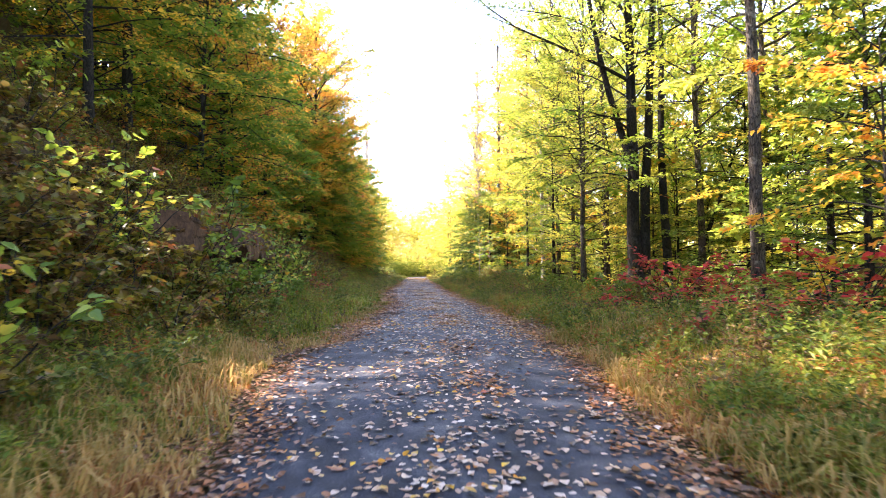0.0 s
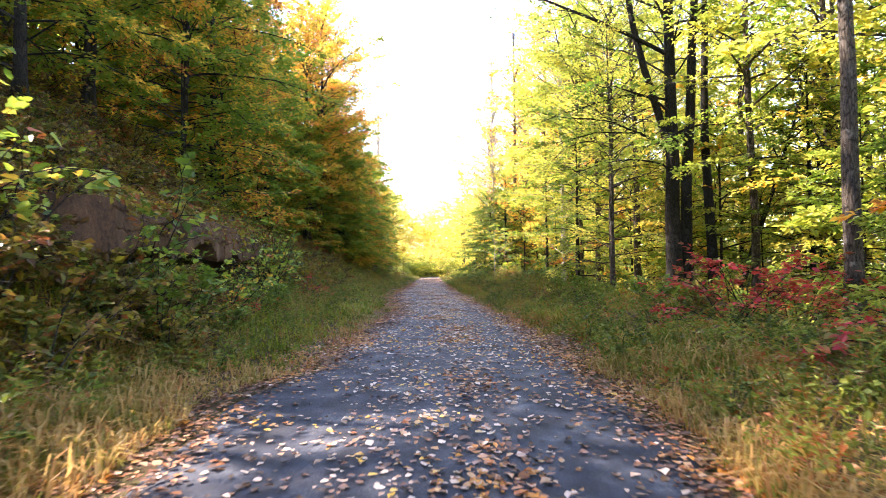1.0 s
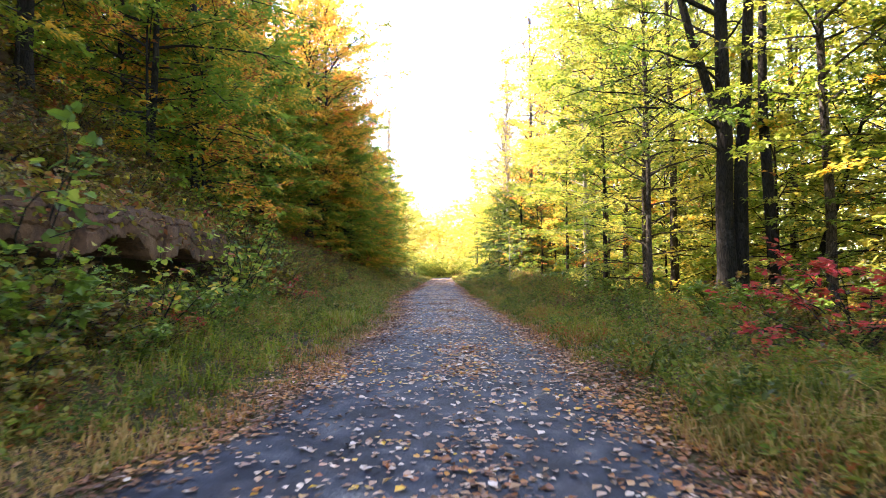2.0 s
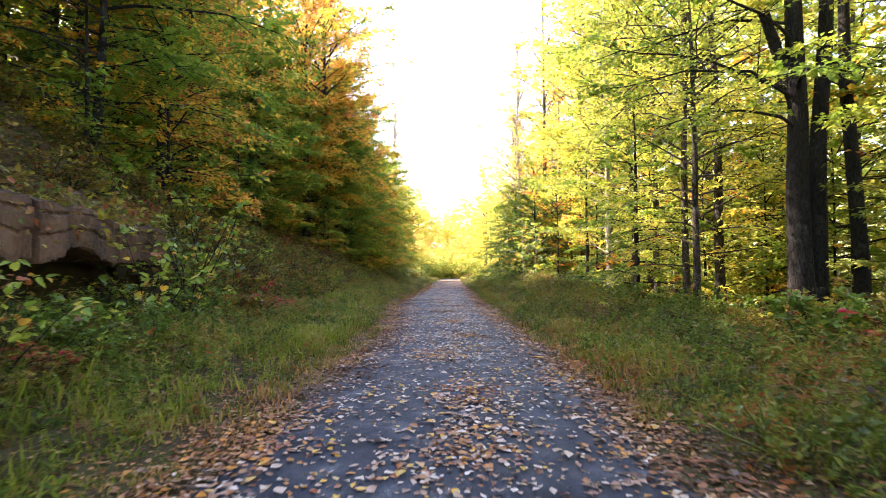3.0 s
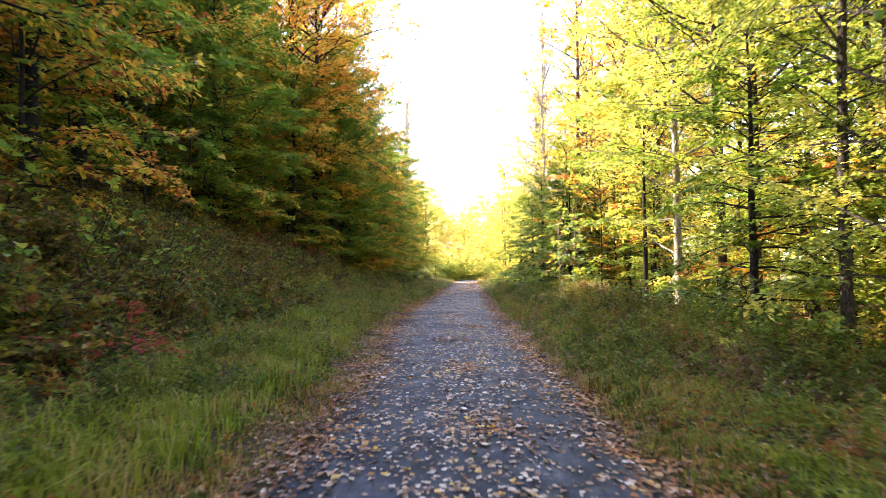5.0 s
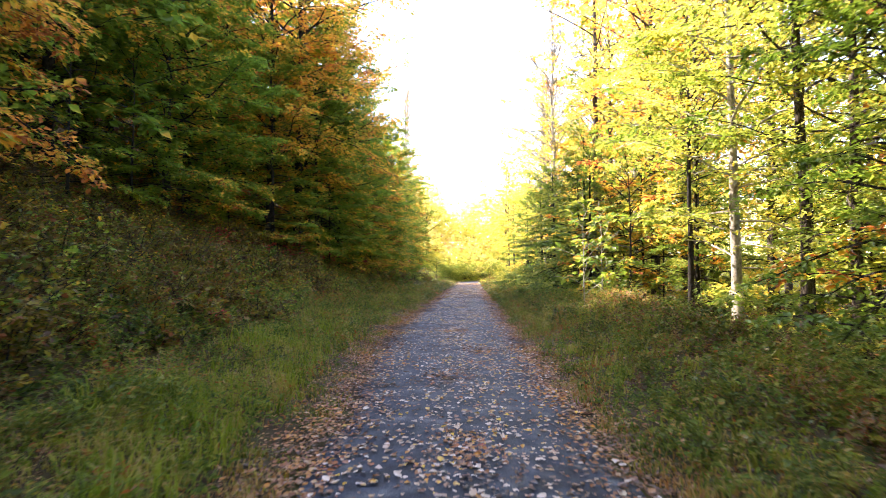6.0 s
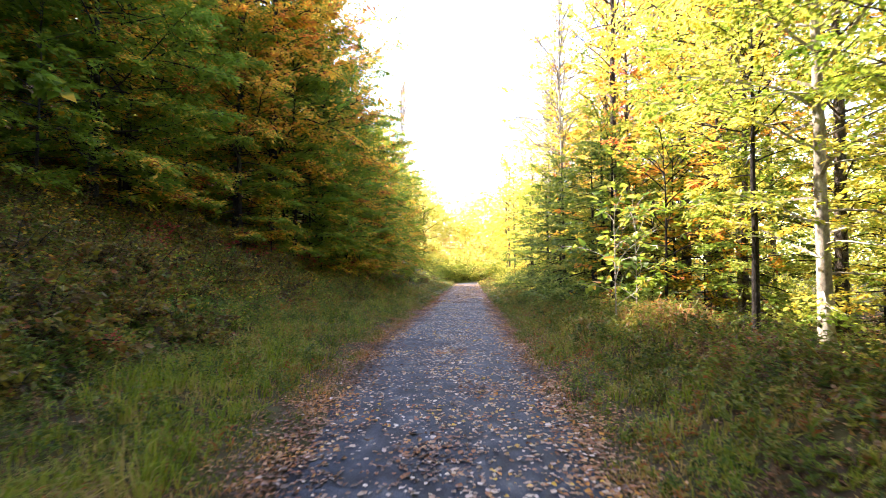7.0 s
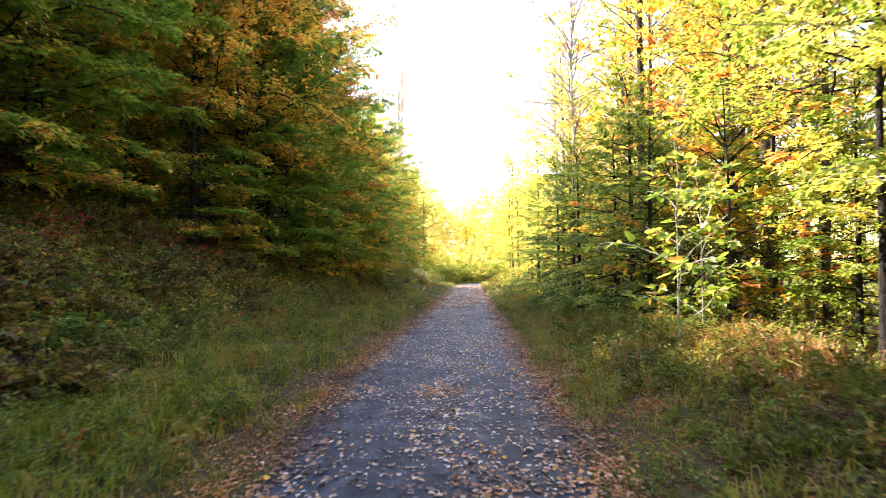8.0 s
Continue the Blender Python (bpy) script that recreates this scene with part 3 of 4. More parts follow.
thicket_b = make_shrub(39, "bush", "brown green thicket under the trees", 1.7, 1.5, M_bramble, 1300, 0.11, 14)
weed = make_shrub(37, "weed", "leafy green roadside weed", 0.5, 0.45, M_weed, 300, 0.042, 9, category="weed", bark=M_weed, outline="oval")

rnd = random.Random(4)


def in_gap(x, y):
    """Openings in the canopy that let the sun onto the first stretch of the lane and into the wood."""
    a = radians(SUN_AZ)
    for k, (gx0, gy0, far_end, wide) in enumerate(((0.2, 7.6, 24, 2.5), (8.2, 34.8, 34, 4.7))):
        along_ray = (x - gx0) * math.sin(a) + (y - gy0) * math.cos(a)
        if abs((x - gx0) * math.cos(a) - (y - gy0) * math.sin(a)) < wide and 5 < along_ray < far_end:
            return k + 1
    return 0


def canopy(x, y, size, tall=17.0):
    """Size of a tree on the bank: in the openings its top stays under the sun's path to the edge of the wood."""
    k = in_gap(x, y)
    if k == 2:
        reach = (2.9 - x) / math.sin(radians(-SUN_AZ)) * math.tan(radians(SUN_EL)) + 0.8
        return max(0.35, min(size, (reach - at_ground(x, y)) / tall))
    return size * (0.5 if k else 1)


# trees of the bank
# yellow_c at (-10.5, 11.3) is an unseen tree, added to shade the right verge
for x, y, kind_, size in [(-6.6, 4, beech, 0.75), (-8.4, 5.2, beech_b, 0.85), (-7.4, 14.2, beech, 0.75), (-10.5, 11.3, yellow_c, 0.75), (-9.4, 16.6, maple, 0.8), (-9.8, 4.4, beech, 0.85), (-8.0, 1.0, beech_b, 0.9), (-8.8, 19, maple, 0.85), (-8.2, 23.5, beech_b, 0.95), (-8.6, 28, maple, 0.85), (-10.6, 32.5, maple_b, 0.95),
                          (-11.9, 37, beech_b, 0.75), (-11.6, 42.4, maple, 0.72), (-9.5, 39.3, low_beech, 0.93), (-9.9, 41.6, low_beech, 0.93), (-8.0, 49.8, maple_b, 1.12), (-8.8, 47.8, maple_b, 0.95), (-8.3, 46.6, low_beech, 0.8), (-7.5, 51.4, low_beech, 0.95), (-8.4, 53, beech, 0.95), (-7.3, 56, low_beech, 1.0), (-8.2, 58.5, maple_b, 0.85), (-7.0, 61, low_beech, 0.9), (-8.4, 63, beech_b, 1.05), (-6.8, 66.5, low_beech, 0.95), (-8.0, 70, beech, 0.95), (-6.8, 73, low_beech, 0.9),
                          (-9.3, 55.5, maple_b, 1.2), (-9.4, 62, maple_b, 1.2), (-8.4, 78, beech_b, 1.05), (-8.0, 87, beech, 0.95), (-8.4, 96, maple, 0.9), (-8.6, 105, beech, 0.9)]:
    put(kind_, x, y, rnd.uniform(0, 360), size, 0.1)
# the row begins behind the camera; those unseen trees are added to cast shade
for i in range(54):
    x, y = -11 - 15 * rnd.random() ** 1.5, -6 + i * 2.1 + rnd.uniform(-2, 2)
    if in_gap(x, y) == 1:
        continue
    put(rnd.choice([back_green, back_green, back_mixed, back_green, back_orange]), x, y, rnd.uniform(0, 360), canopy(x, y, rnd.uniform(0.85, 1.1) if y < 47 else rnd.uniform(0.5, 0.7)), 0.1)
for i in range(16):
    x, y = rnd.uniform(-17, -10.5), 28 + i * 2.2 + rnd.uniform(-1, 1)
    put(rnd.choice([back_green, back_mixed]), x, y, rnd.uniform(0, 360), canopy(x, y, rnd.uniform(0.75, 1.0)), 0.1)
for i in range(16):
    put(understory_g, rnd.uniform(-8.4, -7.4) if i > 5 else rnd.uniform(-7.8, -6.6), 54 + i * 3.5 + rnd.uniform(-1.5, 1.5), rnd.uniform(0, 360), rnd.uniform(0.8, 1.3), 0.1)
for i in range(10):
    put(understory_g, rnd.uniform(-10.9, -9.3), 29 + i * 2.5 + rnd.uniform(-0.6, 0.6), rnd.uniform(0, 360), rnd.uniform(0.8, 1.15), 0.1)
for i in range(12):
    x, y = rnd.uniform(-17, -13), 30 + i * 2.6
    put(back_green if i % 3 else back_mixed, x, y, rnd.uniform(0, 360), rnd.uniform(0.6, 0.8), 0.1)
put(bare, -8.6, 108, 20, 1.3)
put(bare, -7.4, 96, 140, 1.1)
rnd.seed(11)
# wood on the level side
put(great, 7.6, 21.3, 0, 1.0, 0.1)
put(leaning, 8.9, 20.6, 0, 1.0, 0.1, -8, 24)
put(understory_o, 6.3, 8.0, 30, 0.8)
put(conifer, 8.3, 11.0, 80, 0.85)
put(snag, 3.8, 37.0, 40, 1.0)
put(snag, 4.5, 37.9, 160, 0.9)
for x, y, kind_, size in [(7.1, 12.6, yellow_c, 0.95), (9.2, 19.6, yellow, 1.0), (7.27, 26.4, yellow, 0.9), (8.3, 26.7, yellow_c, 0.95), (6.4, 23.5, yellow_b, 0.75), (7.5, 32.4, yellow, 1.0), (8.2, 31.7, yellow_b, 1.0), (6.65, 36.6, leaning, 0.9), (7.34, 35.2, spotted, 1.0), (6.9, 49.9, tall_bare, 1.0), (6.3, 62, bare, 1.1), (7.6, 78, bare, 1.0), (8.6, 41.5, yellow, 0.9), (9.6, 46.0, yellow_b, 0.9), (9.5, 44, bare, 0.85), (10.5, 57, bare, 1.0)]:
    put(kind_, x, y, rnd.uniform(0, 360), size, 0.1)
for i in range(46):
    y = -6 + i * 2.8 + rnd.uniform(-2, 2)
    x = rnd.choice([rnd.uniform(10.5, 16), rnd.uniform(12, 26), rnd.uniform(20, 40)])
    put(rnd.choice([back_yellow, back_lime, back_yellow, back_lime, back_orange]), x, y, rnd.uniform(0, 360), rnd.uniform(0.8, 1.15), 0.1)
for i in range(46):
    y = 4 + i * 1.9 + rnd.uniform(-1, 1)
    x = rnd.uniform(6.4, 14)
    if (6 < y < 24 and x < 11) or (33 < y < 41 and x < 8.5):
        continue
    put(rnd.choice([understory, understory_b, understory]), x, y, rnd.uniform(0, 360), rnd.uniform(0.6, 1.1), 0.05)
for x, y, s in [(6.2, 27.6, 0.8), (5.2, 43.5, 0.75), (5.8, 47.5, 0.95), (5.4, 55, 0.9), (5.6, 63, 1.0), (5.4, 72, 0.9)]:
    put(conifer, x, y, rnd.uniform(0, 360), s)
for i in range(14):
    put(rnd.choice([back_yellow, back_lime, back_orange]), rnd.uniform(7.0, 10), 55 + i * 6 + rnd.uniform(-2, 2), rnd.uniform(0, 360), rnd.uniform(0.8, 1.1))
for i in range(44):
    y = 3 + i * 2.1 + rnd.uniform(-1, 1)
    put(rnd.choice([thicket, thicket, thicket_b]), rnd.uniform(8.0, 17), y, rnd.uniform(0, 360), rnd.uniform(0.7, 1.2), 0.05)
for i in range(40):
    y = 2 + 60 * i / 40 + rnd.uniform(-0.7, 0.7)
    if y < 15:
        put(thicket_b, rnd.uniform(7.2, 9.0), y, rnd.uniform(0, 360), rnd.uniform(0.5, 0.75), 0.05)
        continue
    put(rnd.choice([thicket_b, bush, bramble_b]), rnd.uniform(5.8, 8.2), y, rnd.uniform(0, 360), rnd.uniform(0.6, 0.9) if y < 24 else rnd.uniform(0.4, 0.65), 0.05)
for i in range(11):
    x, y = rnd.uniform(11.5, 19), 7 + i * 3.6 + rnd.uniform(-1, 1)
    put(back_lime if i % 3 else back_yellow, x, y, rnd.uniform(0, 360), rnd.uniform(0.9, 1.25), 0.1)
for i in range(9):
    put(back_orange, rnd.uniform(8.5, 16), 46 + i * 3.2, rnd.uniform(0, 360), rnd.uniform(0.85, 1.05), 0.1)
for x, y, size in [(6.6, 44.0, 0.8), (7.4, 41.6, 0.7), (6.4, 52.0, 0.9)]:
    put(understory_o, x, y, rnd.uniform(0, 360), size)
for x, y, size in [(6.4, 35.2, 0.75), (6.9, 34.0, 0.7), (6.0, 36.6, 0.6), (7.2, 34.4, 0.9), (8.2, 36.2, 1.1), (7.4, 37.8, 0.9), (9.0, 38.6, 1.2), (8.6, 33.4, 1.0)]:
    put(lime_bush, x, y, rnd.uniform(0, 360), size)
put(conifer, -4.4, 108, 20, 0.42)
for i in range(18):
    put(rnd.choice([lime_bush, thicket, thicket_b]), rnd.uniform(2.8, 5.5) if i % 2 else -rnd.uniform(4.2, 6.0), 84 + i * 2.5, rnd.uniform(0, 360), rnd.uniform(0.6, 1.0))
rnd.seed(14)
for x, y, kind_, size in [(10.2, 23.6, understory_g, 1.2), (9.0, 29.4, understory_g, 1.0), (9.6, 15.2, understory, 0.8), (11.2, 18.0, understory_b, 0.9), (9.9, 20.4, understory, 0.7), (12.3, 21.5, understory_b, 1.0),
                          (10.8, 25.4, understory, 1.0), (9.4, 26.2, understory_b, 0.8), (12.6, 26.8, understory, 1.1), (11.4, 29.0, understory_b, 0.9), (10.3, 31.2, understory, 1.0), (13.2, 31.5, understory, 1.2),
                          (7.6, 38.8, conifer, 0.7), (6.0, 40.5, understory_g, 0.9), (10.6, 19.2, conifer, 0.85), (9.0, 8.0, conifer, 0.8), (9.8, 14.2, conifer, 0.95), (7.4, 44.0, understory_g, 1.1),
                          (6.2, 51.5, conifer, 0.9), (5.7, 58.5, conifer, 0.85), (5.0, 40.0, bush, 0.9), (4.9, 46.0, bush, 1.1), (5.2, 50.5, bush, 1.2)]:
    put(kind_, x, y, rnd.uniform(0, 360), size, 0.05)
for x, y, kind_, size in [(6.3, 16.8, thicket_b, 0.75), (6.9, 17.6, bush, 0.95), (6.4, 18.6, thicket_b, 0.8), (7.1, 19.2, bush, 1.0), (6.7, 20.2, thicket_b, 0.7), (7.9, 19.8, bush, 0.9), (6.2, 21.4, bush, 0.7), (8.4, 18.2, thicket_b, 0.9),
                          (6.3, 32.2, lime_bush, 0.75), (6.9, 31.2, lime_bush, 0.8), (5.9, 33.6, lime_bush, 0.6), (7.4, 33.0, lime_bush, 0.9), (6.6, 30.2, lime_bush, 0.65), (5.0, 34.6, lime_bush, 0.5), (5.5, 35.4, lime_bush, 0.55), (5.9, 34.4, lime_bush, 0.6), (4.9, 33.6, lime_bush, 0.4), (6.2, 35.8, lime_bush, 0.6)]:
    put(kind_, x, y, rnd.uniform(0, 360), size, 0.05)
rnd.seed(12)
# far end
for i in range(16):
    put(rnd.choice([lime_bush, thicket, thicket]), rnd.uniform(-7, 7), rnd.uniform(124, 131), rnd.uniform(0, 360), rnd.uniform(1.2, 1.9))
rnd.seed(21)
for i in range(26):
    x, y = rnd.uniform(-12.5, -7.5), 6 + i * 2.6 + rnd.uniform(-1, 1)
    if 27 < y < 50:
        x -= 3.5
    if not in_gap(x, y) and y < 44:
        put(maple_b if i % 9 == 4 else understory_g, x, y, rnd.uniform(0, 360), rnd.uniform(0.7, 1.2), 0.1)
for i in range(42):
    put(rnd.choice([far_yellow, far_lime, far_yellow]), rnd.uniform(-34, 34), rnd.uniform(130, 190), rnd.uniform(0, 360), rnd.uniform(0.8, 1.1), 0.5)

rnd.seed(13)
# shrubs on the bank and under the trees
for i in range(210):
    y = rnd.uniform(2, 26) if i < 110 else rnd.uniform(26, 75) if i < 190 else rnd.uniform(75, 110)
    foot = 3.3 + 1.2 * min(1, max(0, (y - 15) / 15))
    x = -foot - 0.2 - 6.5 * rnd.random() ** 1.2
    size = rnd.uniform(0.6, 1.25)
    if 9.8 < y < 19.6 and -0.3 < ledge_x(y) - x < 1.5:
        x = ledge_x(y) - 1.6 - rnd.uniform(0, 0.5)
    if 9.8 < y < 19.6 and x > ledge_x(y):
        size = rnd.uniform(0.45, 0.7)
    put(rnd.choice([bramble, bramble_b, bramble, bush if y > 60 else bramble_b, bramble_b]), x, y, rnd.uniform(0, 360), size, 0.05)
for x, y, size in [(-4.3, 12.2, 1.35), (-3.3, 4.6, 0.9), (-4.2, 8.8, 1.1), (-3.8, 10.4, 0.8)]:
    put(vine, x, y, rnd.uniform(0, 360), size, 0.05)
for i in range(46):
    x, y = -3.3 - 1.9 * rnd.random(), 2.5 + 9.5 * rnd.random()
    put(rnd.choice([bramble, bramble_b]), x, y, rnd.uniform(0, 360), rnd.uniform(0.8, 1.25), 0.05)
for i in range(22):
    y = rnd.uniform(9.6, 20.0)
    put(rnd.choice([bramble, bramble_b, bush]), ledge_x(y) + rnd.uniform(0.25, 0.8), y, rnd.uniform(0, 360), rnd.uniform(0.4, 0.65) * (1.5 if y < 12.5 else 1), 0.05)
for x, y, size in [(-4.1, 19.4, 1.0), (-4.3, 20.3, 1.15), (-3.9, 18.9, 0.7)]:
    put(vine, x, y, rnd.uniform(0, 360), size, 0.05)
for i in range(44):
    y = 6 + 55 * rnd.random() ** 1.3
    foot = 3.3 + 1.2 * min(1, max(0, (y - 15) / 15))
    put(vine, -foot - rnd.uniform(0.1, 3.0), y, rnd.uniform(0, 360), rnd.uniform(0.4, 1.0) * (0.5 if y > 22 else 1), 0.05)
for i in range(90):
    y = rnd.uniform(2, 100)
    put(rnd.choice([bush, lime_bush, bramble, bramble_b]), rnd.uniform(4.8, 9.5), y, rnd.uniform(0, 360), rnd.uniform(0.5, 1.0), 0.05)
for x, y, s in [(5.3, 13.0, 1.1), (6.0, 13.6, 1.25), (6.6, 13.2, 1.1), (6.2, 9.0, 1.1), (5.7, 8.0, 1.2), (-4.1, 23.3, 0.7), (-3.9, 22.2, 0.55), (-3.4, 14.0, 0.4), (-4.9, 32.0, 0.35), (-5.6, 20.6, 0.45)]:
    put(red_shrub, x, y, rnd.uniform(0, 360), s)
for i in range(235):
    y = 1 + 64 * rnd.random() ** 1.3
    x = rnd.choice([-rnd.uniform(2.3, 4.4), rnd.uniform(2.7, 5.6)])
    put(weed, x, y, rnd.uniform(0, 360), rnd.uniform(0.6, 1.5))


# ---- grass and fallen leaves ----
def blades(name, label, xs, ys, mat, tall, seed, wide=0.009):
    rng = np.random.default_rng(seed)
    n = len(xs)
    base = np.column_stack([xs, ys, ground_z(xs, ys) - 0.02])
    az = rng.uniform(0, 2 * np.pi, n)
    out = np.column_stack([np.cos(az), np.sin(az), np.zeros(n)])
    side = np.column_stack([-np.sin(az), np.cos(az), np.zeros(n)])
    h = (tall * rng.uniform(0.4, 1.4, n) * np.clip(0.85 + 0.8 * rolling(xs * 1.9 + 3, ys * 1.4), 0.35, 1.7))[:, None]
    w = wide * rng.uniform(0.6, 1.5, n)[:, None]
    lean = rng.uniform(0.25, 1.35, n)[:, None]
    up = np.array([0, 0, 1.0])
    mid = base + up * h * 0.6 + out * h * lean * 0.3
    tip = base + up * h * (1.0 - 0.45 * lean) + out * h * lean
    verts = np.stack([base - side * w, base + side * w, mid + side * w * 0.8, mid - side * w * 0.8, tip], 1).reshape(-1, 3)
    b = np.arange(n)[:, None] * 5
    faces = np.concatenate([b + [0, 1, 2], b + [0, 2, 3], b + [3, 2, 4]], 1).reshape(-1, 3)
    return tagged(mesh_object(name, verts, faces, mat), label, "grass", "", "stuff")


rg = np.random.default_rng(9)


def along(n, near=0.0, far=75.0):
    return near + (far - near) * rg.uniform(0, 1, n) ** 1.5


def tufts(n, per, spread):
    """Places of blades: clumps of uneven size."""
    k = np.repeat(np.arange(n), per)
    return k, rg.normal(0, spread, len(k)), rg.normal(0, spread, len(k))


for side, label in ((-1, "grass of the verge below the bank"), (1, "grass and weeds beside the wood")):
    cy = along(7000)
    l, r = road_edges(cy)
    u = rg.uniform(0, 1, len(cy))
    cx = l - 0.3 - 2.6 * u ** 1.1 if side < 0 else r + 0.25 + 3.0 * u ** 1.3
    ok = rolling(cx * 1.6 + 4, cy * 1.1) + rg.uniform(-0.7, 0.7, len(cy)) > -0.35
    cx, cy, u = cx[ok], cy[ok], u[ok]
    k, dx, dy = tufts(len(cx), 11, 0.075)
    xs, ys, far_in = cx[k] + dx, cy[k] + dy, u[k]
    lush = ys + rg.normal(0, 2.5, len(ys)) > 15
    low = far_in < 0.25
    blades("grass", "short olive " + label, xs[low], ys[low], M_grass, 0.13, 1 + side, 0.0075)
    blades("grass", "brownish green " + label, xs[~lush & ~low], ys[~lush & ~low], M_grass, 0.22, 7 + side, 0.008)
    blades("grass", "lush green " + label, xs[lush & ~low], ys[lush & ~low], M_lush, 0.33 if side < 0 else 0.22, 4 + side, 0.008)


n = 15000
ys = rg.uniform(1.0, 10.5, n)
l, r = road_edges(ys)
right = rg.uniform(0, 1, n) < 0.3
xs = np.where(right, r + 0.15 + np.abs(rg.normal(0, 0.6, n)), l - 0.12 - 1.9 * rg.uniform(0, 1, n) ** 1.3)
ok = rolling(xs * 1.8, ys * 1.3 + 2) + rg.uniform(-0.6, 0.6, n) > -0.35
blades("dry_grass", "golden dry grass beside the sunlit start of the lane", xs[ok], ys[ok], M_gold_grass, 0.24, 71, 0.008)


def herbs(name, label, xs, ys, mat, tall, leaf, per, seed, lean=0.22, slim=0.34, lift=0.0):
    """Upright herbs: a thin stem each, with narrow leaves all round it."""
    rng = np.random.default_rng(seed)
    n = len(xs)
    base = np.column_stack([xs, ys, ground_z(xs, ys) - 0.02 + lift])
    h = tall * rng.uniform(0.45, 1.3, n) * np.clip(0.8 + 0.7 * rolling(xs * 1.3 + 1, ys * 1.1), 0.3, 1.5)
    top = np.column_stack([rng.normal(0, lean, (n, 2)), np.ones(n)]) * h[:, None]
    az = rng.uniform(0, 2 * np.pi, n)
    side = np.column_stack([np.cos(az), np.sin(az), np.zeros(n)]) * 0.005
    stem_v = np.stack([base - side, base + side, base + top], 1).reshape(-1, 3)
    stem_f = np.arange(n * 3).reshape(-1, 3)
    k = np.repeat(np.arange(n), per)
    t = rng.uniform(0.12, 1.0, len(k))
    P = base[k] + top[k] * t[:, None]
    az = rng.uniform(0, 2 * np.pi, len(k))
    A = np.column_stack([np.cos(az), np.sin(az), rng.normal(0.25, 0.45, len(k))])
    N = np.column_stack([rng.normal(0, 0.45, (len(k), 2)), np.ones(len(k))])
    L = leaf * rng.uniform(0.6, 1.5, len(k)) * (1.15 - 0.55 * t)
    leaf_v, leaf_f = leaf_arrays(P, A, N, L, L * slim * rng.uniform(0.7, 1.5, len(k)))
    return tagged(mesh_object(name, np.concatenate([stem_v, leaf_v]), np.concatenate([stem_f, leaf_f + len(stem_v)]), mat), label, "undergrowth", "", "stuff")


def patchy(xs, ys, scale, level, seed):
    """Keep the places that lie in patches, so that gaps stay open between them."""
    rng = np.random.default_rng(seed)
    return rolling(xs * scale + seed, ys * scale * 0.8) + rng.uniform(-0.5, 0.5, len(xs)) > level


n = 7500
ys = along(n)
l, r = road_edges(ys)
xs = l - 0.7 - 2.9 * rg.uniform(0, 1, n) ** 0.75
ok = patchy(xs, ys, 1.4, -0.3, 51)
herbs("undergrowth", "leafy green herbs in the grass below the bank", xs[ok], ys[ok], M_herb, 0.42, 0.085, 15, 52, 0.35)
n = 9500
ys = along(n)
l, r = road_edges(ys)
xs = r + 0.35 + 3.6 * rg.uniform(0, 1, n)
ok = patchy(xs, ys, 1.5, -0.45, 53)
xs, ys = xs[ok], ys[ok]
inner = (xs - np.interp(ys, EDGE_Y, EDGE_R)) > 1.5
herbs("undergrowth", "low grey green herbs beside the lane", xs[~inner], ys[~inner], M_herb, 0.34, 0.075, 15, 54, 0.35)
herbs("undergrowth", "tall grey green herbs before the wood", xs[inner], ys[inner], M_herb, 0.62, 0.095, 17, 55, 0.35)
n = 2600
ys = along(n)
l, r = road_edges(ys)
xs = np.where(rg.uniform(0, 1, n) < 0.4, l - 0.8 - 2.4 * rg.uniform(0, 1, n), r + 0.9 + 3.0 * rg.uniform(0, 1, n))
herbs("undergrowth", "dead brown seed stalks among the herbs", xs, ys, M_dead, 0.62, 0.06, 13, 56, 0.3, 0.3)
ys = along(36000)
l, r = road_edges(ys)
pick = rg.uniform(0, 1, len(ys)) < 0.5
blades("dry_grass", "dry tan grass along the edges of the lane", np.where(pick, l - 0.12 - np.abs(rg.normal(0, 0.5, len(ys))), r + 0.12 + np.abs(rg.normal(0, 0.42, len(ys)))), ys, M_dry, 0.11, 3, 0.006)


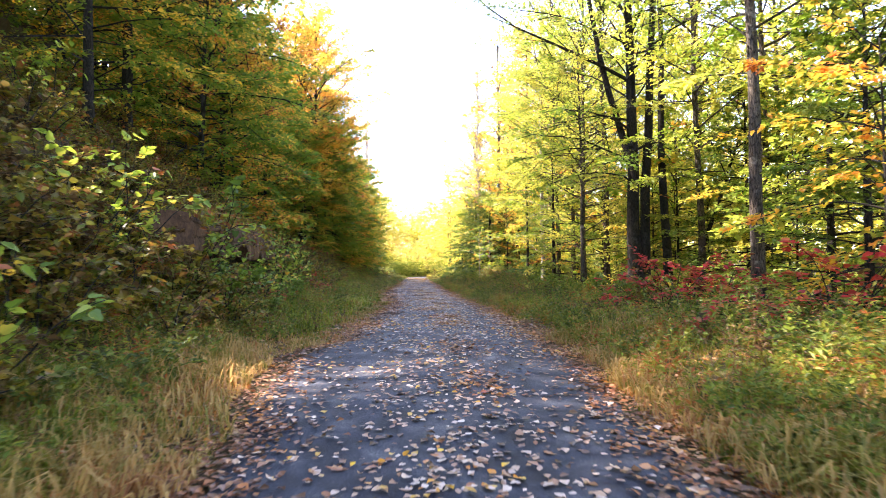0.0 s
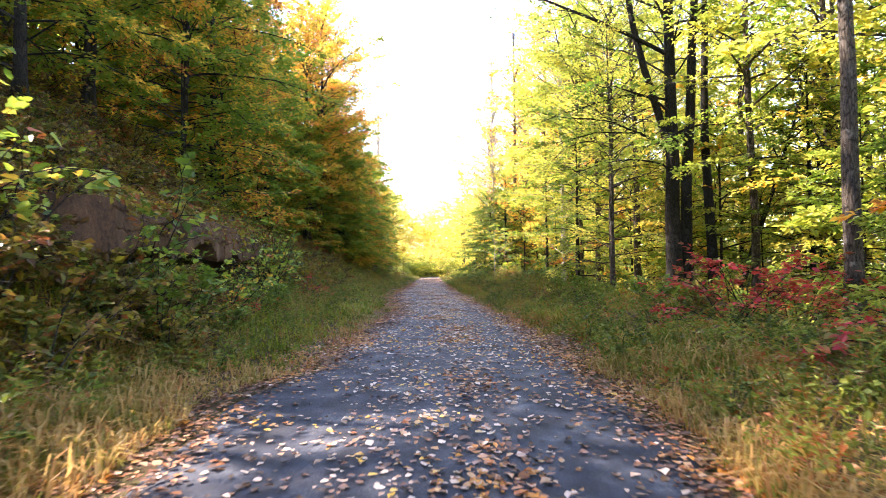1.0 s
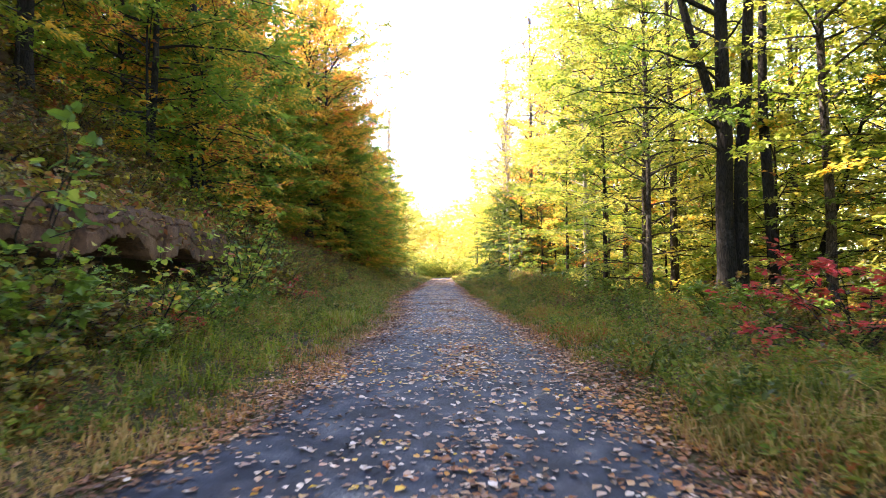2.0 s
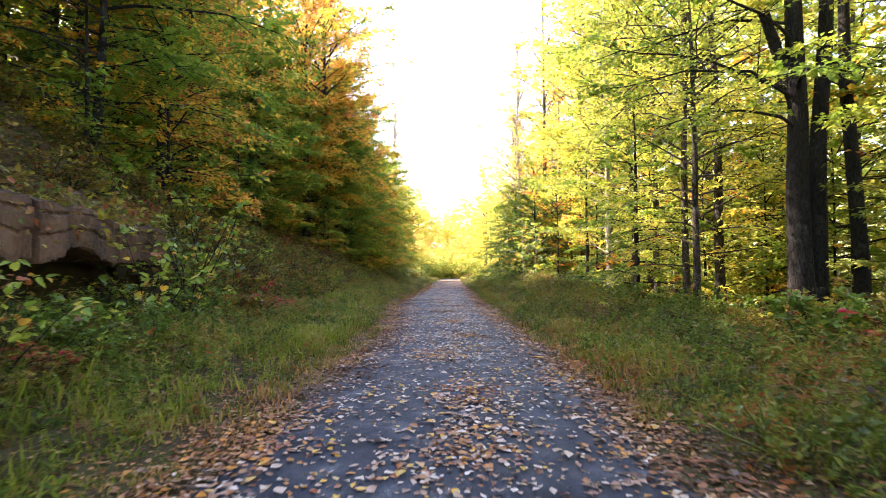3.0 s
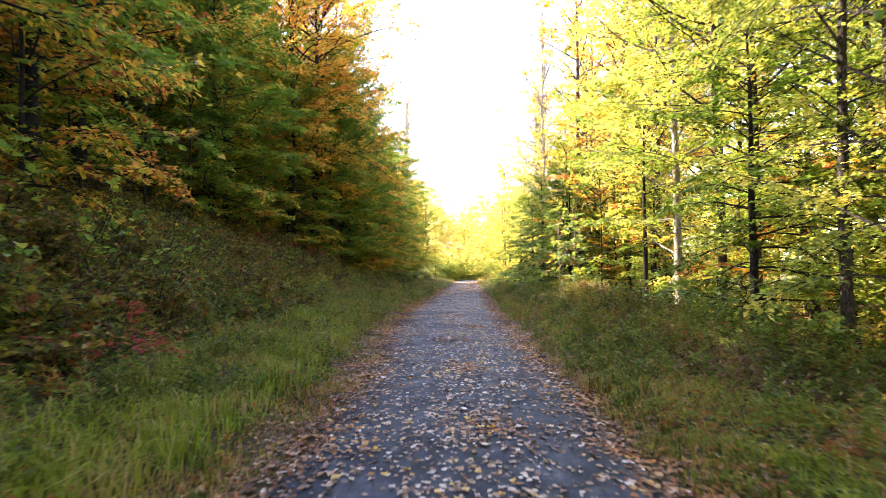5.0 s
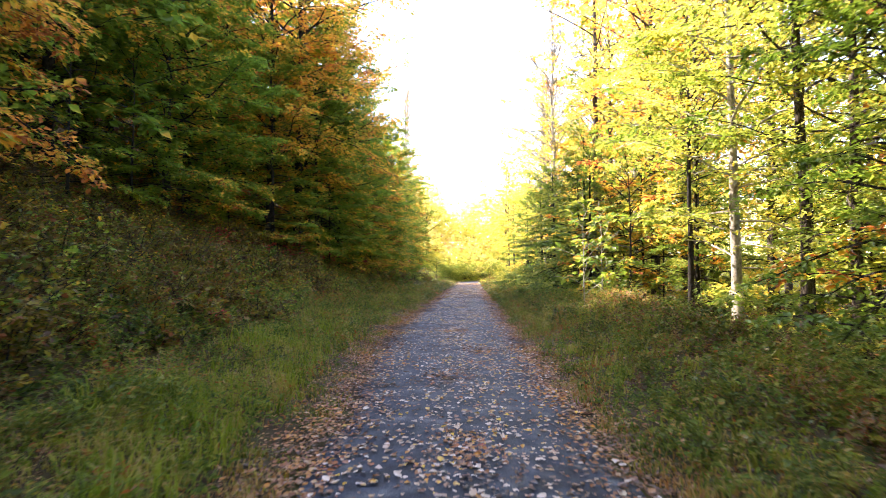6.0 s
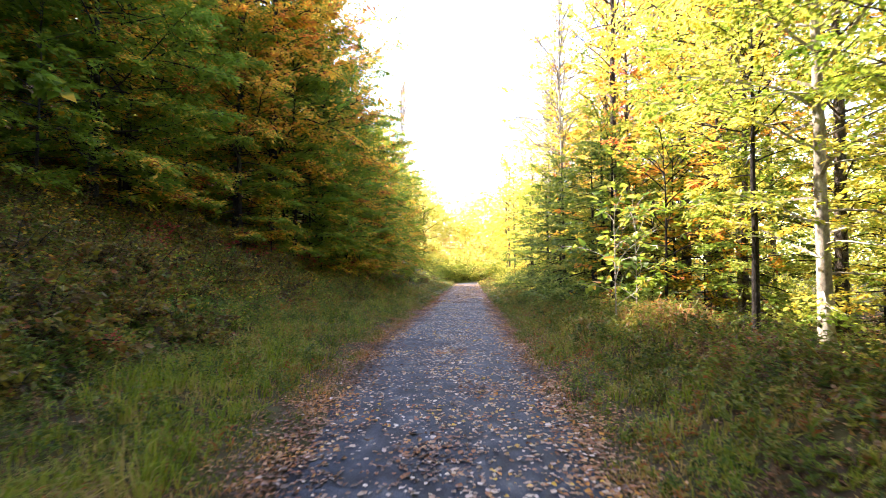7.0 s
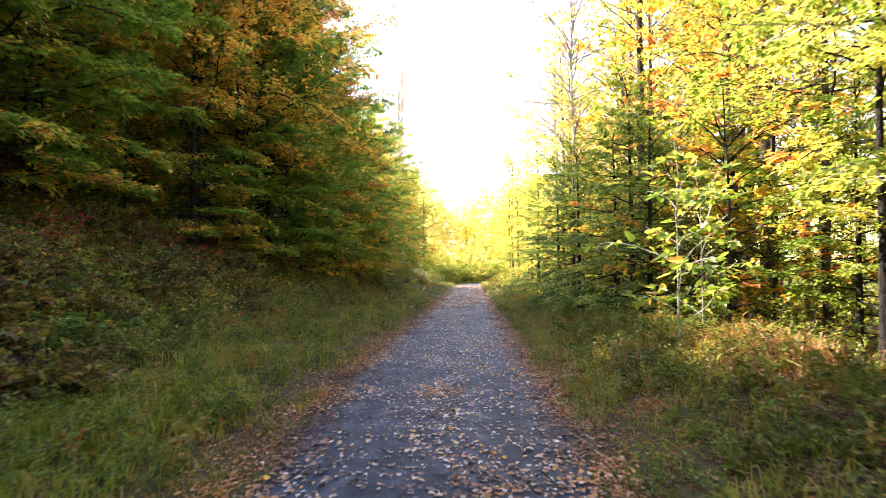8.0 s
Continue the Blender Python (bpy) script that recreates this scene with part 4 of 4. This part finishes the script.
def litter(name, label, xs, ys, size, seed, mat=M_litter, lift=0.004):
    """Curled fallen leaves, lying at all angles."""
    rng = np.random.default_rng(seed)
    n = len(xs)
    l, r = road_edges(ys)
    u = (xs - l) / (r - l) * 2 - 1
    on_road = np.where(np.abs(u) < 0.97, 0.035 * (1 - u ** 2) - 0.012 * np.exp(-((np.abs(u) - 0.5) / 0.18) ** 2), -0.03)
    z = np.maximum(on_road, ground_z(xs, ys)) + lift + rng.uniform(0, 0.012, n)
    P = np.column_stack([xs, ys, z])
    az = rng.uniform(0, 2 * np.pi, n)
    A = np.column_stack([np.cos(az), np.sin(az), rng.normal(0, 0.12, n)])
    N = np.column_stack([rng.normal(0, 0.16, (n, 2)), np.ones(n)])
    A = unit(A)
    S = unit(np.cross(N, A))
    N = np.cross(A, S)
    L = size * rng.uniform(0.55, 1.35, n)[:, None]
    W = L * rng.uniform(0.55, 0.95, n)[:, None]
    c = rng.uniform(0.04, 0.3, n)[:, None] * L
    verts = np.stack([P, P + A * L * 0.3 + S * W * 0.5 + N * c, P + A * L * 0.72 + S * W * 0.36 + N * c * 0.7, P + A * L + N * c * 0.6,
                      P + A * L * 0.72 - S * W * 0.36 + N * c * 0.7, P + A * L * 0.3 - S * W * 0.5 + N * c], 1).reshape(-1, 3)
    b = np.arange(n)[:, None] * 6
    faces = np.concatenate([b + [0, 1, 2], b + [0, 2, 3], b + [0, 3, 4], b + [0, 4, 5]], 1).reshape(-1, 3)
    return tagged(mesh_object(name, verts, faces, mat), label, "fallen leaves", "", "stuff")


def strewn(n, near, far, power=1.15):
    return near + (far - near) * rg.uniform(0, 1, n) ** power


ys = strewn(17000, 0.5, 85)
l, r = road_edges(ys)
c = np.where(rg.uniform(0, 1, len(ys)) < 0.4, rg.normal(0.53, 0.13, len(ys)), rg.uniform(0.02, 0.98, len(ys)))
keep = rolling(c * 9, ys * 1.9) + rg.uniform(-0.6, 0.75, len(ys)) > -0.25
litter("leaf_litter", "scattered buff and orange fallen leaves on the lane", (l + (r - l) * np.clip(c, 0.01, 0.99))[keep], ys[keep], 0.053, 11)
ys = strewn(46000, 0.5, 85)
l, r = road_edges(ys)
pick = rg.uniform(0, 1, len(ys)) < 0.5
off = rg.normal(0, 0.27, len(ys))
litter("leaf_litter", "drifts of brown leaves along the lane edges", np.where(pick, l - 0.1 + off, r + 0.05 + off * 0.9), ys, 0.056, 12, M_drift)
ys = rg.uniform(60, 140, 5000)
l, r = road_edges(ys)
litter("leaf_litter", "thick fallen leaves on the far lane", l + (r - l) * rg.uniform(0, 1, len(ys)), ys, 0.15, 14)
pc = [(0.63, 13.3), (0.75, 15.2), (0.5, 25.3), (0.7, 9.2), (0.3, 18.4), (0.9, 21.6), (0.2, 29.5), (0.8, 33.0), (0.1, 37.5), (0.6, 6.4)]
k = rg.integers(0, len(pc), 2200)
pc = np.array(pc)
litter("leaf_litter", "heaps of orange and buff leaves in mid-lane", pc[k, 0] + rg.normal(0, 0.24, len(k)), pc[k, 1] + rg.normal(0, 0.45, len(k)), 0.062, 16, M_drift)
ys = rg.uniform(3, 62, 7000)
l, r = road_edges(ys)
litter("leaf_litter", "small pale fallen leaves on the lane", l + (r - l) * rg.uniform(0.04, 0.96, len(ys)), ys, 0.06, 15)
ys = strewn(5600, 12, 75, 1.3)
l, r = road_edges(ys)
pick = rg.uniform(0, 1, len(ys))
c = np.where(pick < 0.3, rg.normal(0.5, 0.11, len(ys)), np.where(pick < 0.6, rg.normal(0.06, 0.09, len(ys)), np.where(pick < 0.88, rg.normal(0.95, 0.08, len(ys)), rg.uniform(0, 1, len(ys)))))
keep = rolling(c * 7 + 5, ys * 2.3) + rg.uniform(-0.6, 0.8, len(ys)) > -0.2
litter("leaf_litter", "large pale and rusty leaves strewn over the lane", (l + (r - l) * c)[keep], ys[keep], 0.072, 17)
n = 26000
xs = np.where(rg.uniform(0, 1, n) < 0.6, -rg.uniform(4.5, 22, n), rg.uniform(5, 20, n))
litter("leaf_litter", "brown leaf litter on the floor of the wood", xs, strewn(n, 0, 80), 0.17, 13, M_drift)


def cover(name, label, xs, ys, mat, tall, leaf, seed):
    """Low leafy growth over a slope: single leaves at all heights up to tall."""
    rng = np.random.default_rng(seed)
    n = len(xs)
    patch = np.clip(0.6 + 0.7 * rolling(xs * 1.7, ys * 1.6), 0.15, 1.3)
    P = np.column_stack([xs, ys, ground_z(xs, ys) + tall * patch * rng.uniform(0.02, 1.0, n)])
    az = rng.uniform(0, 2 * np.pi, n)
    A = np.column_stack([np.cos(az), np.sin(az), rng.normal(-0.2, 0.4, n)])
    N = np.column_stack([rng.normal(0, 0.5, (n, 2)), np.ones(n)])
    L = leaf * rng.uniform(0.6, 1.5, n)
    return tagged(mesh_object(name, *leaf_arrays(P, A, N, L, L * rng.uniform(0.45, 0.8, n)), mat), label, "undergrowth", "", "stuff")


n = 90000
ys = strewn(n, 0, 80, 1.3)
foot = 3.2 + 1.2 * smooth(15, 30, ys)
xs = -foot - 8.5 * rg.uniform(0, 1, n)
keep = ~((ys > 10.4) & (ys < 19.4) & (ledge_x(ys) - xs > -0.35) & (ledge_x(ys) - xs < 1.5))
keep &= patchy(xs, ys, 1.1, -0.15, 61)
cover("undergrowth", "brown and green undergrowth covering the bank", xs[keep], ys[keep], M_bramble, 0.6, 0.09, 21)
n = 6500
ys = strewn(n, 0, 75, 1.2)
xs = -3.1 - 1.2 * smooth(15, 30, ys) - 7.5 * rg.uniform(0, 1, n)
ok = patchy(xs, ys, 0.9, -0.05, 62) & ~((ys > 10.4) & (ys < 19.4) & (xs < ledge_x(ys) + 0.2) & (xs > ledge_x(ys) - 1.6))
herbs("undergrowth", "straggling green herbs on the bank", xs[ok], ys[ok], M_herb, 0.6, 0.12, 14, 63, 0.4, 0.5)
n = 4000
ys = strewn(n, 0, 75, 1.2)
xs = -3.3 - 1.2 * smooth(15, 30, ys) - 7.5 * rg.uniform(0, 1, n)
ok = patchy(xs, ys, 0.9, 0.0, 64) & ~((ys > 10.4) & (ys < 19.4) & (xs < ledge_x(ys) + 0.2) & (xs > ledge_x(ys) - 1.6))
herbs("undergrowth", "dead brown stalks on the bank", xs[ok], ys[ok], M_dead, 0.7, 0.08, 13, 65, 0.5, 0.4)
n = 30000
cover("undergrowth", "dark low weeds between the lane and the wood", rg.uniform(3.4, 9.0, n), strewn(n, 0, 70, 1.3), M_bramble, 0.42, 0.08, 22)
n = 15000
xs, ys = rg.uniform(1.9, 6.5, n) * rg.choice([-1.0, 1.0], n), rg.uniform(58, 130, n)
cover("undergrowth", "grass and weeds of the far verges", xs, ys, M_weed, 0.5, 0.17, 24)
u = rg.uniform(0, 1, 4200)
xs, ys = 3.7 + 1.3 * u + rg.normal(0, 0.3, 4200), 38.0 - 3.8 * u + rg.normal(0, 0.3, 4200)
blades("dry_grass", "tall rusty dry grass on the crest of the hump", xs, ys, M_rusty, 0.44, 5, 0.008)
n = 3500
ys = rg.uniform(10.4, 19.4, n)
e = rg.uniform(-0.12, 2.2, n)
P = np.column_stack([ledge_x(ys) - e, ys, 2.18 + 0.3 * rg.uniform(0, 1, n) ** 1.5 + 0.12 * e - 0.55 * rg.uniform(0, 1, n) * (e < 0.1)])
A = np.column_stack([rg.normal(0.3, 0.6, n), rg.normal(0, 0.6, n), rg.normal(-0.4, 0.4, n)])
N = np.column_stack([rg.normal(0, 0.5, (n, 2)), np.ones(n)])
L = 0.1 * rg.uniform(0.6, 1.5, n)
tagged(mesh_object("undergrowth", *leaf_arrays(P, A, N, L, L * 0.65), M_bramble), "leaves hanging over the rock ledge", "undergrowth", "", "stuff")


def far_woods(label, mat, n, clumps, x0, x1, y0, y1, top, leaf, seed):
    """Distant foliage in clumps, too far to tell one tree from another."""
    rng = np.random.default_rng(seed)
    cx, cy, cz = rng.uniform(x0, x1, clumps), rng.uniform(y0, y1, clumps), top * rng.uniform(0.05, 1, clumps)
    k = rng.integers(0, clumps, n)
    P = np.column_stack([cx[k], cy[k], cz[k]]) + rng.normal(0, 1.5, (n, 3)) * [1, 1, 0.8]
    P[:, 2] = np.maximum(P[:, 2], 0.2) + ground_z(P[:, 0], P[:, 1])
    A = rng.normal(0, 1, (n, 3)) * [1, 1, 0.4]
    N = np.column_stack([rng.normal(0, 0.5, (n, 2)), np.ones(n)])
    L = leaf * rng.uniform(0.6, 1.4, n)
    return tagged(mesh_object("far_woods", *leaf_arrays(P, A, N, L, L * 0.6), mat), label, "woods", "", "stuff")


far_woods("distant yellow autumn woods", M_yellow, 42000, 520, 26, 60, -10, 150, 17, 0.5, 31)
far_woods("distant lime green woods", M_lime, 30000, 420, 18, 45, -10, 130, 9, 0.4, 32)
far_woods("dark green woods on the hillside", M_green, 24000, 400, -42, -18, -5, 120, 9, 0.45, 33)
far_woods("low yellow brush at the foot of the far woods", M_far_hazed, 15000, 200, -30, 35, 127, 138, 6, 0.4, 35)
far_woods("yellow woods closing the end of the lane", M_far_hazed, 42000, 420, -35, 40, 138, 165, 17, 0.75, 34)


# ---- single larger leaves on the lane ----
def leaf_mesh_data(seed):
    rng = np.random.default_rng(seed)
    outline = np.array([(0, 0), (-0.05, 0.22), (0.12, 0.5), (0.3, 0.3), (0.52, 0.52), (0.62, 0.22), (1, 0), (0.62, -0.22), (0.52, -0.52), (0.3, -0.3), (0.12, -0.5), (-0.05, -0.22)])
    outline = outline * [1, rng.uniform(0.75, 1.0)] + rng.normal(0, 0.02, outline.shape)
    curl = rng.uniform(0.15, 0.5)
    verts = [(0.35, 0, 0.0)] + [(a, b, curl * (b * b * 1.2 + (a - 0.35) ** 2 * 0.8)) for a, b in outline]
    faces = [(0, 1 + k, 1 + (k + 1) % len(outline)) for k in range(len(outline))]
    me = bpy.data.meshes.new("fallen_leaf")
    me.from_pydata(verts, [], faces)
    me.materials.append(M_litter if seed % 3 else M_drift)
    return me


leaf_meshes = [leaf_mesh_data(k) for k in range(8)]
rnd.seed(31)
for i in range(260):
    y = 1.5 + 32 * rnd.random()
    l, r = (float(v) for v in road_edges(np.array(y)))
    u = rnd.uniform(-0.96, 0.96) if i % 2 else max(-0.95, min(0.95, rnd.gauss(0.25, 0.3)))
    z = 0.035 * (1 - u * u) - 0.012 * math.exp(-((abs(u) - 0.5) / 0.18) ** 2)
    ob = new("fallen_leaf", leaf_meshes[i % 8])
    ob.matrix_basis = pose((l + r) / 2 + u * (r - l) / 2, y, z + 0.008, rnd.gauss(0, 9), rnd.gauss(0, 9), rnd.uniform(0, 360)) @ Matrix.Scale(rnd.uniform(0.06, 0.1), 4)
    tagged(ob, "dry curled maple leaf lying on the lane", "leaf", "fallen leaves on the lane")

rnd.seed(41)
for i in range(56):
    put(weed, 2.9 + 2.6 * rnd.random(), 22 + 22 * rnd.random(), rnd.uniform(0, 360), rnd.uniform(0.9, 1.7))
n = 26000
ys = strewn(n, 1.5, 50, 1.3)
l, r = road_edges(ys)
u = 0.15 + 2.6 * rg.uniform(0, 1, n) ** 1.4
litter("leaf_litter", "thin brown thatch of dead leaves under the verge grass", np.where(rg.uniform(0, 1, n) < 0.5, l - u, r + u), ys, 0.05, 83, M_drift, 0.01)
n = 4200
ys = rg.uniform(20, 66, n)
xs = -3.9 - 0.8 * smooth(20, 30, ys) - 2.6 * rg.uniform(0, 1, n) ** 1.3
ok = patchy(xs, ys, 1.0, -0.25, 84)
herbs("undergrowth", "green herbs at the foot of the bank", xs[ok], ys[ok], M_herb, 0.55, 0.1, 15, 85, 0.35, 0.45)
n = 2200
xs, ys = 3.7 + 2.8 * rg.uniform(0, 1, n), rg.uniform(21, 35.5, n)
ok = patchy(xs, ys, 1.3, -0.1, 81)
herbs("undergrowth", "dead reddish brown herbs on the hump beside the wood", xs[ok], ys[ok], M_dead, 0.4, 0.07, 16, 82, 0.4, 0.5)
n = 9000
xs, ys = 4.0 + 3.0 * rg.uniform(0, 1, n), rg.uniform(23, 36, n)
litter("leaf_litter", "brown leaves lying on the hump beside the wood", xs, ys, 0.075, 28, M_drift, 0.04)
rnd.seed(61)
for x, y, size in [(-5.3, 24.8, 0.9), (-5.1, 26.2, 0.7), (-5.8, 22.8, 1.0), (-6.0, 25.6, 1.0), (-5.6, 28.0, 0.7), (-6.4, 29.8, 0.8)]:
    put(vine, x, y, rnd.uniform(0, 360), size, 0.05)
for i in range(60):
    y = 20.5 + 24 * rnd.random()
    put(rnd.choice([bramble, bramble_b, bramble]), -4.6 - 2.6 * rnd.random() - 0.08 * max(0, y - 24), y, rnd.uniform(0, 360), rnd.uniform(0.8, 1.35), 0.05)
rnd.seed(51)
for i in range(34):
    y = 24 + 26 * rnd.random()
    put(vine if i % 3 == 0 else bush if i % 3 == 1 else bramble, -4.9 - 4.0 * rnd.random(), y, rnd.uniform(0, 360), rnd.uniform(0.3, 0.65), 0.05)
n = 10000
ys = rg.uniform(24, 56, n)
cover("undergrowth", "rusty and gold leaves caught on the bank", -5.2 - 4.6 * rg.uniform(0, 1, n) ** 0.8, ys, M_mixed, 0.5, 0.1, 29)
for i in range(34):
    y = 36 + i * 1.0 + rnd.uniform(-0.5, 0.5)
    x = -6.9 - 1.6 * rnd.random() - (1.2 if y < 46 else 0)
    put(rnd.choice([bramble, bramble_b, bramble, understory_g]), x, y, rnd.uniform(0, 360), rnd.uniform(0.35, 0.7) if i % 4 else 0.9, 0.05)
for x, y, size in [(-7.3, 43.5, 0.8), (-7.6, 47.0, 0.7), (-7.0, 52.0, 0.8), (-8.0, 39.5, 0.7), (-6.6, 57.5, 0.8)]:
    put(red_shrub, x, y, rnd.uniform(0, 360), size, 0.05)
n = 44000
ys = rg.uniform(21, 62, n)
xs = -4.4 - 7.0 * rg.uniform(0, 1, n)
ok = patchy(xs, ys, 1.2, -0.2, 66)
xs, ys = xs[ok], ys[ok]
cover("undergrowth", "dead brown herbs and leaves on the open bank", xs, ys, M_bramble, 0.4, 0.1, 26)
